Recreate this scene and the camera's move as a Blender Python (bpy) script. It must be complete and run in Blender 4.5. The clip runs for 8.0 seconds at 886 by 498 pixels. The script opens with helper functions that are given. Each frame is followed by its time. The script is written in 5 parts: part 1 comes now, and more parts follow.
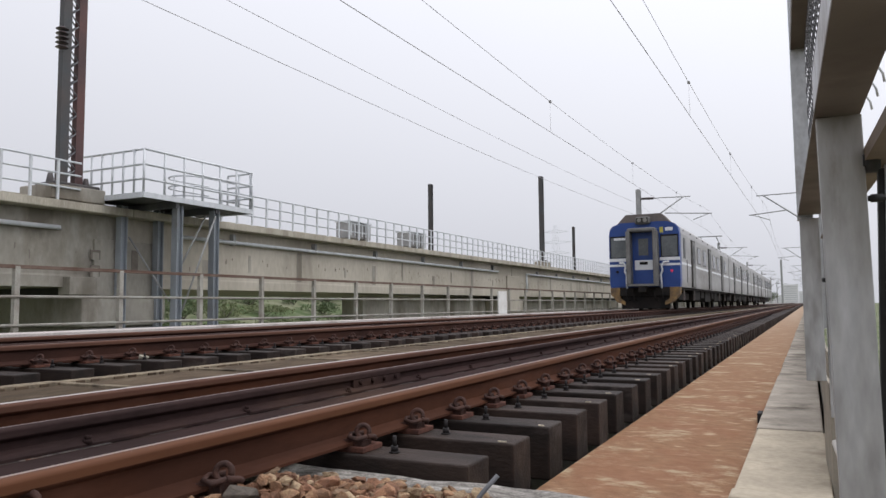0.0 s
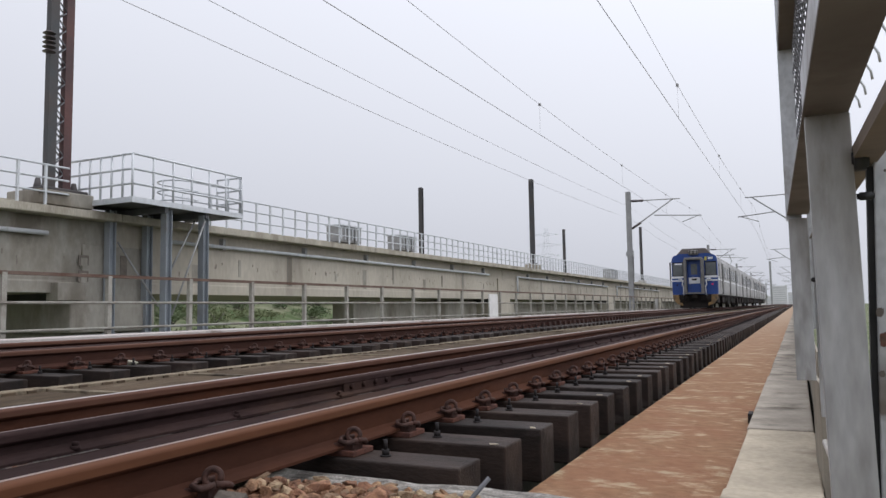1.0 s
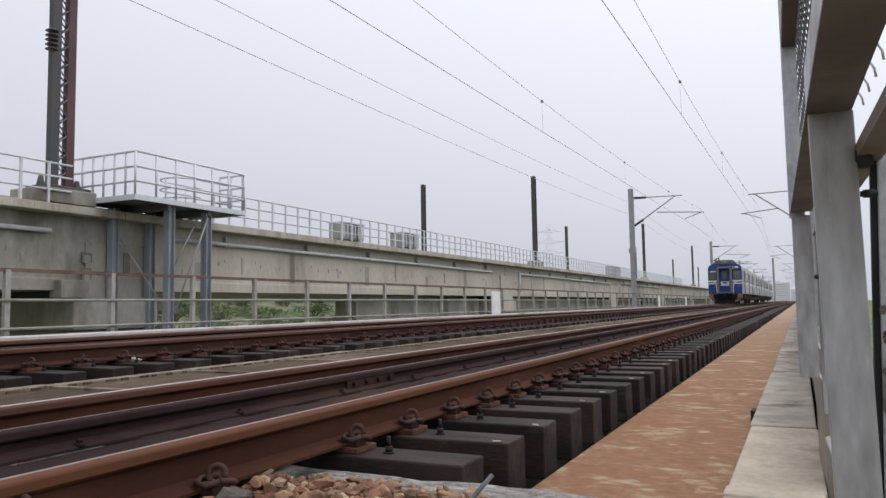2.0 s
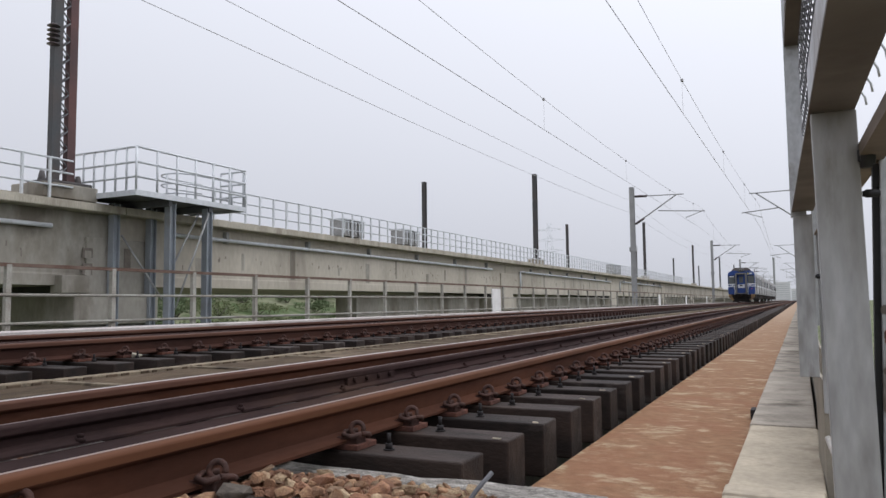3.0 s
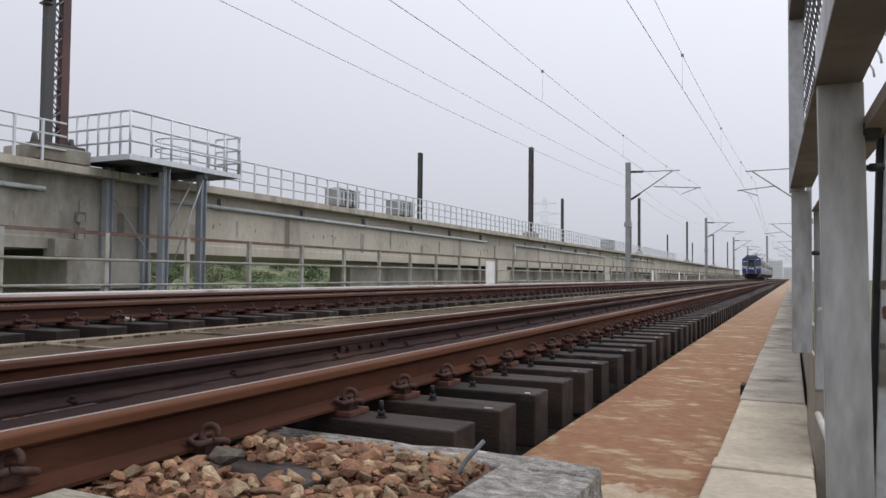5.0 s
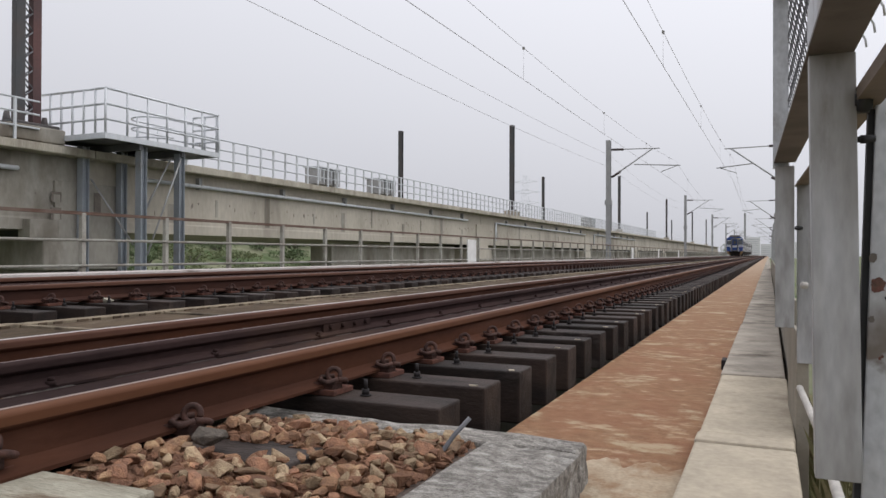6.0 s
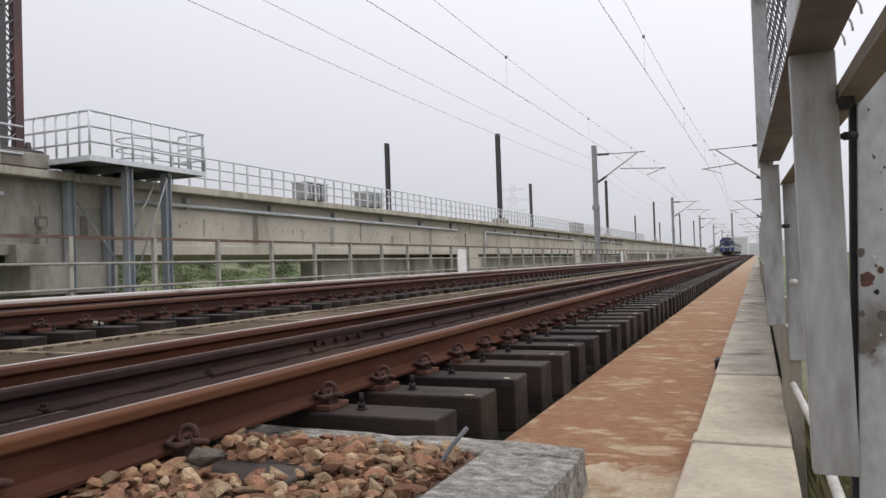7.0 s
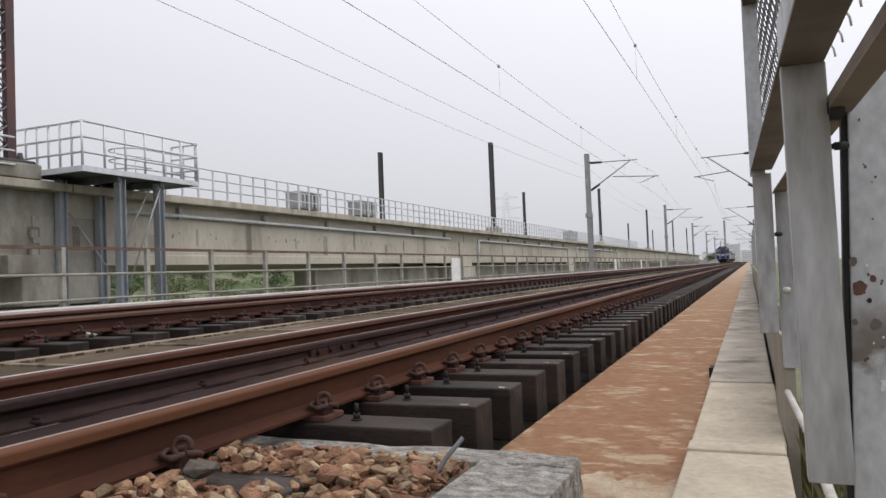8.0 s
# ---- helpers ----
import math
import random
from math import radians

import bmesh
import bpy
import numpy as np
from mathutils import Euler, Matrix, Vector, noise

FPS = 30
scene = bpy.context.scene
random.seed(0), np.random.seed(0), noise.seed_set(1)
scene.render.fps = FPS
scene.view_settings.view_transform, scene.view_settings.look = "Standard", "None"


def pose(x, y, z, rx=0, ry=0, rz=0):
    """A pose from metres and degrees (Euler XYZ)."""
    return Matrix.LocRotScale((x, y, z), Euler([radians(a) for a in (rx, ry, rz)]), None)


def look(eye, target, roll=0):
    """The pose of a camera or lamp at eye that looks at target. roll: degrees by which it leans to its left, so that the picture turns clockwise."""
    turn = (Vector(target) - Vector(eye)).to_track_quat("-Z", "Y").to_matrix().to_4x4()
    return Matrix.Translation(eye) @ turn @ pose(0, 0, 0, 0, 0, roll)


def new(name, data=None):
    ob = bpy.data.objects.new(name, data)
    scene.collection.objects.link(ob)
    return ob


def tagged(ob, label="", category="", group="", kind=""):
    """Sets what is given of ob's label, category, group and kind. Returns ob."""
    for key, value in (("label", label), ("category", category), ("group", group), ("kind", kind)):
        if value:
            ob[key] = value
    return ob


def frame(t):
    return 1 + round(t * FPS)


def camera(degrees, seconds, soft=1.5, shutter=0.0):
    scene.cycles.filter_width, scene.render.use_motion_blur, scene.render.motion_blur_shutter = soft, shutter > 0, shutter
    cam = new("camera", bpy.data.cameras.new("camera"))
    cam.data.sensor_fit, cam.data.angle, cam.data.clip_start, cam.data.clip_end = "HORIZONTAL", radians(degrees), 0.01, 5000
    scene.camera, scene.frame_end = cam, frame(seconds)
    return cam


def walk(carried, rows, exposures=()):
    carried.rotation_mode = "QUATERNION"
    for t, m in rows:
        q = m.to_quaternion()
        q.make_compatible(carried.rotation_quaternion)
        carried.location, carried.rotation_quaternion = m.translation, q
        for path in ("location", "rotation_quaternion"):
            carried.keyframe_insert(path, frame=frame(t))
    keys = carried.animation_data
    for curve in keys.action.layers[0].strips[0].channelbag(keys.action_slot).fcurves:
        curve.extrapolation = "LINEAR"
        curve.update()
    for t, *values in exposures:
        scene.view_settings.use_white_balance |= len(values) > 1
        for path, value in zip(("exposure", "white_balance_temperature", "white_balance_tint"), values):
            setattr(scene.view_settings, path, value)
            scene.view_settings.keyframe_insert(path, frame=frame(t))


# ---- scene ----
cam = camera(62.4, 8.0)

PATH = [
    (0, (0.04, -0.03, 0.373), (-0.847, 1.756, 0.527), -0.5),
    (0.5, (0.036, -0.02, 0.369), (-0.829, 1.776, 0.529), -0.8),
    (1, (0.038, -0.021, 0.369), (-0.826, 1.776, 0.532), -0.9),
    (1.5, (0.038, -0.023, 0.37), (-0.832, 1.77, 0.53), -1.0),
    (3, (0.036, -0.026, 0.37), (-0.836, 1.768, 0.518), -0.6),
    (3.5, (0.035, -0.025, 0.369), (-0.849, 1.764, 0.509), -0.3),
    (4, (0.03, -0.021, 0.365), (-0.845, 1.774, 0.473), 0.0),
    (4.5, (0.03, -0.021, 0.364), (-0.845, 1.775, 0.464), 0.4),
    (6, (0.005, 0.005, 0.356), (-0.809, 1.832, 0.369), 0.2),
    (6.5, (0.003, 0.005, 0.356), (-0.804, 1.834, 0.385), -1.0),
    (7, (0.003, 0.001, 0.356), (-0.785, 1.839, 0.397), -1.9),
    (7.5, (0.003, -0.002, 0.357), (-0.756, 1.847, 0.413), -2.5),
    (8, (0.002, -0.003, 0.36), (-0.769, 1.841, 0.424), -2.2),
]
EXPOSURE = [(0, 0.05, 6400, 10), (0.5, -0.03, 6280, 10), (3.5, -0.02, 6250, 10), (4.5, -0.06, 6230, 10), (6.0, -0.06, 6450, 10), (6.6, 0.02, 6480, 10), (8, 0.05, 6500, 10)]
walk(cam, [(t, look(eye, target, roll)) for t, eye, target, roll in PATH], EXPOSURE)

# ---- light and sky: bright overcast ----
world = bpy.data.worlds.new("overcast_sky")
scene.world = world
world.use_nodes = True
wn, wl = world.node_tree.nodes, world.node_tree.links
bg = wn["Background"]
sky = wn.new("ShaderNodeTexSky")
sky.sky_type, sky.sun_disc = "NISHITA", False
sky.sun_elevation, sky.sun_rotation = radians(57.7), radians(52)
sky.air_density, sky.dust_density, sky.ozone_density = 1.0, 6.0, 1.0
hs = wn.new("ShaderNodeHueSaturation")
hs.inputs["Saturation"].default_value = 0.12
hs.inputs["Value"].default_value = 1.0
wl.new(sky.outputs[0], hs.inputs["Color"])
veil = wn.new("ShaderNodeMixRGB")
veil.inputs["Fac"].default_value = 0.8
veil.inputs["Color2"].default_value = (8.6, 8.65, 9.3, 1)
wl.new(hs.outputs[0], veil.inputs["Color1"])
wl.new(veil.outputs[0], bg.inputs["Color"])
# an overcast sky brightens evenly towards the zenith
gen = wn.new("ShaderNodeTexCoord")
sep = wn.new("ShaderNodeSeparateXYZ")
wl.new(gen.outputs["Generated"], sep.inputs[0])
rise = wn.new("ShaderNodeMapRange")
rise.inputs["From Min"].default_value, rise.inputs["From Max"].default_value = 0.0, 1.0
rise.inputs["To Min"].default_value, rise.inputs["To Max"].default_value = 0.080, 0.165
wl.new(sep.outputs["Z"], rise.inputs["Value"])
# and on the side where the sun stands behind the cloud
side = wn.new("ShaderNodeVectorMath")
side.operation = "DOT_PRODUCT"
side.inputs[1].default_value = (0.66, 0.35, 0.66)
wl.new(gen.outputs["Generated"], side.inputs[0])
glow_side = wn.new("ShaderNodeMapRange")
glow_side.inputs["From Min"].default_value, glow_side.inputs["From Max"].default_value = -1.0, 1.0
glow_side.inputs["To Min"].default_value, glow_side.inputs["To Max"].default_value = 0.78, 1.22
wl.new(side.outputs["Value"], glow_side.inputs["Value"])
both = wn.new("ShaderNodeMath")
both.operation = "MULTIPLY"
wl.new(rise.outputs[0], both.inputs[0])
wl.new(glow_side.outputs[0], both.inputs[1])
wl.new(both.outputs[0], bg.inputs["Strength"])
sun_data = bpy.data.lights.new("sun", "SUN")
sun_data.energy, sun_data.angle, sun_data.color = 0.5, radians(25), (1.0, 0.97, 0.92)
sun = new("sun", sun_data)
sun.matrix_world = look((22, 17, 44), (0, 0, 0))


# ---- materials ----
def material(name, base, second=None, rough=0.7, metal=0.0, scale=6.0, fine=60.0, bump=0.15, stain=None, stain_at=0.62,
             stretch=(1, 1, 1), glow=None, varied=0.0, spec=0.5, grain_by=0.35):
    """A surface of two mingled tones with fine grain, and patches of a third tone (stain)."""
    m = bpy.data.materials.new(name)
    m.use_nodes = True
    n, l = m.node_tree.nodes, m.node_tree.links
    b = n["Principled BSDF"]
    second = second or tuple(c * 0.75 for c in base)
    tc = n.new("ShaderNodeTexCoord")
    mp = n.new("ShaderNodeMapping")
    mp.inputs["Scale"].default_value = stretch
    geo = n.new("ShaderNodeNewGeometry")
    l.new(geo.outputs["Position"], mp.inputs["Vector"])
    big, small = n.new("ShaderNodeTexNoise"), n.new("ShaderNodeTexNoise")
    for t, s, d in ((big, scale, 6), (small, fine, 4)):
        t.inputs["Scale"].default_value, t.inputs["Detail"].default_value = s, d
        l.new(mp.outputs[0], t.inputs["Vector"])
    ramp = n.new("ShaderNodeValToRGB")
    ramp.color_ramp.elements[0].position, ramp.color_ramp.elements[1].position = 0.35, 0.65
    ramp.color_ramp.elements[0].color, ramp.color_ramp.elements[1].color = (*base, 1), (*second, 1)
    l.new(big.outputs["Fac"], ramp.inputs["Fac"])
    grain = n.new("ShaderNodeMixRGB")
    grain.blend_type = "OVERLAY"
    grain.inputs["Fac"].default_value = grain_by
    l.new(ramp.outputs[0], grain.inputs["Color1"])
    l.new(small.outputs["Fac"], grain.inputs["Color2"])
    out = grain.outputs[0]
    if stain:
        pat = n.new("ShaderNodeTexNoise")
        pat.inputs["Scale"].default_value, pat.inputs["Detail"].default_value = scale * 0.45, 8
        pat.inputs["Roughness"].default_value = 0.65
        l.new(mp.outputs[0], pat.inputs["Vector"])
        cut = n.new("ShaderNodeMapRange")
        cut.inputs["From Min"].default_value, cut.inputs["From Max"].default_value = stain_at - 0.06, stain_at + 0.06
        l.new(pat.outputs["Fac"], cut.inputs["Value"])
        mix = n.new("ShaderNodeMixRGB")
        mix.inputs["Color2"].default_value = (*stain, 1)
        l.new(cut.outputs[0], mix.inputs["Fac"])
        l.new(out, mix.inputs["Color1"])
        out = mix.outputs[0]
    if varied:
        info = n.new("ShaderNodeObjectInfo")
        mr = n.new("ShaderNodeMapRange")
        mr.inputs["To Min"].default_value, mr.inputs["To Max"].default_value = 1 - varied, 1 + varied
        l.new(info.outputs["Random"], mr.inputs["Value"])
        hv = n.new("ShaderNodeHueSaturation")
        l.new(mr.outputs[0], hv.inputs["Value"])
        l.new(out, hv.inputs["Color"])
        out = hv.outputs[0]
    l.new(out, b.inputs["Base Color"])
    rr = n.new("ShaderNodeMapRange")
    rr.inputs["To Min"].default_value, rr.inputs["To Max"].default_value = max(rough - 0.12, 0.05), min(rough + 0.12, 1)
    l.new(big.outputs["Fac"], rr.inputs["Value"])
    l.new(rr.outputs[0], b.inputs["Roughness"])
    b.inputs["Metallic"].default_value = metal
    b.inputs["Specular IOR Level"].default_value = spec
    if bump:
        bp = n.new("ShaderNodeBump")
        bp.inputs["Strength"].default_value, bp.inputs["Distance"].default_value = bump, 0.01
        l.new(small.outputs["Fac"], bp.inputs["Height"])
        l.new(bp.outputs[0], b.inputs["Normal"])
    if glow:
        b.inputs["Emission Color"].default_value, b.inputs["Emission Strength"].default_value = (*glow, 1), 1.0
    return m


RAIL_RUST = material("rail_rust", (0.088, 0.034, 0.018), (0.052, 0.022, 0.014), 0.85, 0.0, 3, 50, 0.15, stretch=(1, 0.3, 1), stain=(0.10, 0.045, 0.029), stain_at=0.62, spec=0.10, grain_by=0.2)
RAIL_WEB = material("dark_rail_rust", (0.060, 0.027, 0.019), (0.038, 0.019, 0.015), 0.85, 0.0, 3, 50, 0.15, stretch=(1, 0.3, 1), stain=(0.085, 0.040, 0.027), stain_at=0.63, spec=0.10, grain_by=0.2)
RAIL_DARK = material("guard_rail_rust", (0.046, 0.027, 0.025), (0.031, 0.020, 0.019), 0.85, 0.0, 3, 50, 0.2, stretch=(1, 0.3, 1), spec=0.05, stain=(0.06, 0.036, 0.027), stain_at=0.6)
RAIL_TOP = material("worn_rail_head", (0.125, 0.051, 0.024), (0.09, 0.038, 0.020), 0.66, 0.0, 4, 60, 0.03, stretch=(4, 0.15, 1), stain=(0.07, 0.032, 0.020), stain_at=0.58, spec=0.13, grain_by=0.2)
# sky sheen on the rail crowns, put into pale base colours
RAIL_SHINE = material("worn_rail_crown_sheen", (0.30, 0.235, 0.205), (0.21, 0.155, 0.13), 0.42, 0.3, 4, 60, 0.02, stretch=(4, 0.15, 1), spec=0.4, grain_by=0.15)
RAIL_BRIGHT = material("bright_rail_crown_sheen", (0.56, 0.52, 0.51), (0.44, 0.39, 0.37), 0.33, 0.5, 4, 60, 0.02, stretch=(4, 0.15, 1), spec=0.5, grain_by=0.15)
RAIL_GLINT = material("guard_rail_crown_glint", (0.17, 0.125, 0.11), (0.11, 0.08, 0.07), 0.5, 0.1, 4, 60, 0.02, stretch=(4, 0.15, 1), spec=0.3, grain_by=0.15)
RAIL_DULL = material("dull_rail_head", (0.105, 0.046, 0.028), (0.075, 0.034, 0.022), 0.65, 0.0, 4, 60, 0.03, stretch=(4, 0.15, 1), spec=0.18, grain_by=0.2)
CLIP = material("clip_rust", (0.075, 0.035, 0.026), (0.045, 0.026, 0.022), 0.75, 0.1, 30, 150, 0.3, spec=0.25)
PLATE = material("base_plate_rust", (0.13, 0.055, 0.038), (0.08, 0.038, 0.03), 0.85, 0.0, 20, 120, 0.3, spec=0.2)
TIE = material("creosoted_timber", (0.040, 0.026, 0.020), (0.018, 0.013, 0.011), 0.72, 0.0, 5, 60, 0.4, stretch=(0.6, 1.8, 1.4), varied=0.35, stain=(0.085, 0.068, 0.060), stain_at=0.62, spec=0.24)
BOLT = material("bolt_steel", (0.032, 0.028, 0.028), None, 0.7, 0.1, 40, 200, 0.1, spec=0.2)
GIRDER = material("girder_paint", (0.05, 0.045, 0.045), (0.03, 0.028, 0.03), 0.6, 0.0, 2, 30, 0.1)
RUST_DECK = material("rusty_walkway_plate", (0.268, 0.152, 0.085), (0.21, 0.115, 0.066), 0.9, 0.0, 17.0, 120, 0.4, stain=(0.42, 0.31, 0.20), stain_at=0.615, stretch=(0.85, 1.35, 1), spec=0.12)
def patched(m, colour, size, at, most, shift, stretch=(1, 1, 1)):
    """Ragged patches of another colour over a material."""
    n, l = m.node_tree.nodes, m.node_tree.links
    b = n["Principled BSDF"]
    old = b.inputs["Base Color"].links[0].from_socket
    geo, mp, nz = n.new("ShaderNodeNewGeometry"), n.new("ShaderNodeMapping"), n.new("ShaderNodeTexNoise")
    mp.inputs["Location"].default_value, mp.inputs["Scale"].default_value = (shift, 0, 0), stretch
    l.new(geo.outputs["Position"], mp.inputs["Vector"])
    l.new(mp.outputs[0], nz.inputs["Vector"])
    nz.inputs["Scale"].default_value, nz.inputs["Detail"].default_value, nz.inputs["Roughness"].default_value = size, 10, 0.72
    cut, mix = n.new("ShaderNodeMapRange"), n.new("ShaderNodeMixRGB")
    cut.inputs["From Min"].default_value, cut.inputs["From Max"].default_value, cut.inputs["To Max"].default_value = at - 0.03, at + 0.05, most
    l.new(nz.outputs["Fac"], cut.inputs["Value"])
    mix.inputs["Color2"].default_value = (*colour, 1)
    l.new(cut.outputs[0], mix.inputs["Fac"])
    l.new(old, mix.inputs["Color1"])
    l.new(mix.outputs[0], b.inputs["Base Color"])


def paled_along(m, colour, y0, y1, most):
    """Mixes in ever more of another colour from y0 to y1, broken up by noise."""
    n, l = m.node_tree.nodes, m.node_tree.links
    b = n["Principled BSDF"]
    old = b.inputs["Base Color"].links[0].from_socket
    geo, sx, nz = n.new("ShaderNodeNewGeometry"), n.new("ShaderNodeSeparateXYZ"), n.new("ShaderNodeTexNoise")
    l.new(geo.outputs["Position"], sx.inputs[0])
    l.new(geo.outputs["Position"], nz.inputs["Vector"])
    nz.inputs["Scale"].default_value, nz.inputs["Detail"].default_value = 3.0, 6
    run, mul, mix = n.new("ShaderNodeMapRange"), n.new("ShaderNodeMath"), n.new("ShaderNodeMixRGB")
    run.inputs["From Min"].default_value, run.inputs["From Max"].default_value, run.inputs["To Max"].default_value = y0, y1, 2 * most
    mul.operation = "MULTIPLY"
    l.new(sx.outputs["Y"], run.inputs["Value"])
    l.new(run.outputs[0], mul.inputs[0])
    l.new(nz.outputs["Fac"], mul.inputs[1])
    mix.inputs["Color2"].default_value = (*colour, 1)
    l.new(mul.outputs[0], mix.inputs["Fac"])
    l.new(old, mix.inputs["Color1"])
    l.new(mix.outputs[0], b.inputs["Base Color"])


patched(RUST_DECK, (0.235, 0.108, 0.062), 1.7, 0.54, 0.42, 5.0)
patched(RUST_DECK, (0.40, 0.315, 0.205), 2.6, 0.575, 0.85, 11.0, (0.8, 1.2, 1))
# plates turn paler from 7 m to 40 m
paled_along(RUST_DECK, (0.43, 0.335, 0.245), 7.0, 40.0, 0.55)
COPING = material("coping_concrete", (0.48, 0.415, 0.32), (0.405, 0.35, 0.27), 0.9, 0.0, 4.5, 40, 0.12, varied=0.08, stain=(0.28, 0.235, 0.18), stain_at=0.60, spec=0.12, grain_by=0.25)
COPING_DIRTY = material("dirty_coping_concrete", (0.36, 0.318, 0.265), (0.265, 0.235, 0.197), 0.9, 0.0, 4.0, 40, 0.15, varied=0.18, stain=(0.14, 0.122, 0.10), stain_at=0.58, spec=0.12, grain_by=0.25)
# a stained concrete, darker in tone than the other spans
CONC_DARKER = material("darker_stained_concrete", (0.375, 0.352, 0.305), (0.285, 0.265, 0.228), 0.9, 0.0, 0.9, 9, 0.15, stain=(0.19, 0.168, 0.137), stain_at=0.57, stretch=(1, 1, 0.5), spec=0.15, grain_by=0.25)
CONCRETE = material("viaduct_concrete", (0.505, 0.463, 0.39), (0.43, 0.39, 0.325), 0.9, 0.0, 0.5, 9, 0.1, stain=(0.30, 0.268, 0.222), stain_at=0.59, stretch=(1, 1, 0.4), spec=0.12, grain_by=0.2)
CONC_SMUDGE = material("dark_concrete_mark", (0.235, 0.205, 0.175), (0.165, 0.142, 0.122), 0.95, 0.0, 3, 30, 0.2, spec=0.1)
CONC_LEDGE = material("ledge_concrete", (0.50, 0.46, 0.385), (0.36, 0.325, 0.265), 0.9, 0.0, 1.5, 20, 0.2, stain=(0.25, 0.22, 0.18), stain_at=0.60, stretch=(1, 1.6, 0.4), spec=0.12)
SANDY = material("sandy_apron", (0.44, 0.36, 0.26), (0.36, 0.275, 0.19), 0.95, 0.0, 9, 80, 0.35, stain=(0.27, 0.165, 0.095), stain_at=0.56, spec=0.1)
OLD_CONC = material("weathered_concrete", (0.36, 0.335, 0.30), (0.175, 0.162, 0.145), 0.95, 0.0, 30, 140, 1.0, stain=(0.50, 0.475, 0.435), stain_at=0.62, stretch=(0.8, 1.25, 1), spec=0.12, grain_by=0.8)
GALV = material("galvanised_steel", (0.64, 0.66, 0.68), (0.56, 0.58, 0.60), 0.5, 0.15, 5, 60, 0.06, stain=(0.46, 0.46, 0.45), stain_at=0.66, stretch=(1, 1, 0.3))
FENCE_BROWN = material("fence_rail_primer", (0.165, 0.142, 0.124), (0.115, 0.10, 0.088), 0.65, 0.05, 5, 40, 0.05, stain=(0.09, 0.072, 0.06), stain_at=0.62, spec=0.3, grain_by=0.12)
FENCE_TAN = material("tan_rail_primer", (0.225, 0.175, 0.13), (0.165, 0.13, 0.10), 0.65, 0.05, 6, 40, 0.05, stain=(0.12, 0.09, 0.07), stain_at=0.63, spec=0.3, grain_by=0.15)
PEEL = material("peeling_galvanised", (0.50, 0.515, 0.535), (0.42, 0.425, 0.435), 0.5, 0.1, 7, 60, 0.12, stain=(0.17, 0.13, 0.10), stain_at=0.63, stretch=(1, 1, 0.6))
FENCE_GALV = material("streaked_galvanised", (0.46, 0.465, 0.475), (0.27, 0.265, 0.255), 0.5, 0.15, 9, 40, 0.04, stain=(0.18, 0.165, 0.145), stain_at=0.60, stretch=(1.6, 1.6, 0.4), grain_by=0.3)
def smeared(m, colour, full, zero, below, most=1.0, patch=22):
    """Lays an uneven smear of another colour over a material: full at one height, gone at another, none under a third."""
    n, l = m.node_tree.nodes, m.node_tree.links
    b = n["Principled BSDF"]
    old = b.inputs["Base Color"].links[0].from_socket
    geo, sx, nz = n.new("ShaderNodeNewGeometry"), n.new("ShaderNodeSeparateXYZ"), n.new("ShaderNodeTexNoise")
    l.new(geo.outputs["Position"], sx.inputs[0])
    l.new(geo.outputs["Position"], nz.inputs["Vector"])
    nz.inputs["Scale"].default_value, nz.inputs["Detail"].default_value = patch, 8
    wobble = n.new("ShaderNodeMath")
    wobble.operation = "MULTIPLY_ADD"
    wobble.inputs[1].default_value = 0.10
    l.new(nz.outputs["Fac"], wobble.inputs[0])
    l.new(sx.outputs["Z"], wobble.inputs[2])
    out = None
    for a, c in ((zero + 0.05, full + 0.05), (below + 0.046, below + 0.062)):
        band = n.new("ShaderNodeMapRange")
        band.inputs["From Min"].default_value, band.inputs["From Max"].default_value = a, c
        l.new(wobble.outputs[0], band.inputs["Value"])
        if out is None:
            out = band.outputs[0]
        else:
            mul = n.new("ShaderNodeMath")
            mul.operation = "MULTIPLY"
            l.new(out, mul.inputs[0])
            l.new(band.outputs[0], mul.inputs[1])
            out = mul.outputs[0]
    weak = n.new("ShaderNodeMath")
    weak.operation = "MULTIPLY"
    weak.inputs[1].default_value = most
    l.new(out, weak.inputs[0])
    mix = n.new("ShaderNodeMixRGB")
    mix.inputs["Color2"].default_value = (*colour, 1)
    l.new(weak.outputs[0], mix.inputs["Fac"])
    l.new(old, mix.inputs["Color1"])
    l.new(mix.outputs[0], b.inputs["Base Color"])
    return m


smeared(PEEL, (0.135, 0.105, 0.08), 0.215, 0.31, 0.185, 0.9)
smeared(FENCE_GALV, (0.165, 0.145, 0.12), 0.70, 0.40, -1.0, 0.55, 9)
RUST_SPOT = material("rust_spot", (0.16, 0.06, 0.045), (0.10, 0.06, 0.045), 0.85, 0.0, 60, 200, 0.2)
BLACK_GAP = material("near_black", (0.02, 0.02, 0.021), None, 0.7, 0.0, 8, 60, 0.05)
STUB = material("beige_stub_paint", (0.29, 0.26, 0.21), (0.24, 0.215, 0.175), 0.85, 0.0, 6, 60, 0.15, spec=0.2, grain_by=0.15)
RAILING = material("weathered_railing_paint", (0.38, 0.37, 0.325), (0.27, 0.245, 0.21), 0.7, 0.1, 5, 60, 0.1)
RAILING_RUST = material("rusted_railing_paint", (0.12, 0.07, 0.052), (0.18, 0.13, 0.105), 0.8, 0.1, 4, 60, 0.15, stretch=(1, 1, 1), spec=0.2)
WHITE_PAINT = material("white_board_paint", (0.74, 0.73, 0.70), (0.66, 0.65, 0.62), 0.6, 0.0, 4, 40, 0.05)
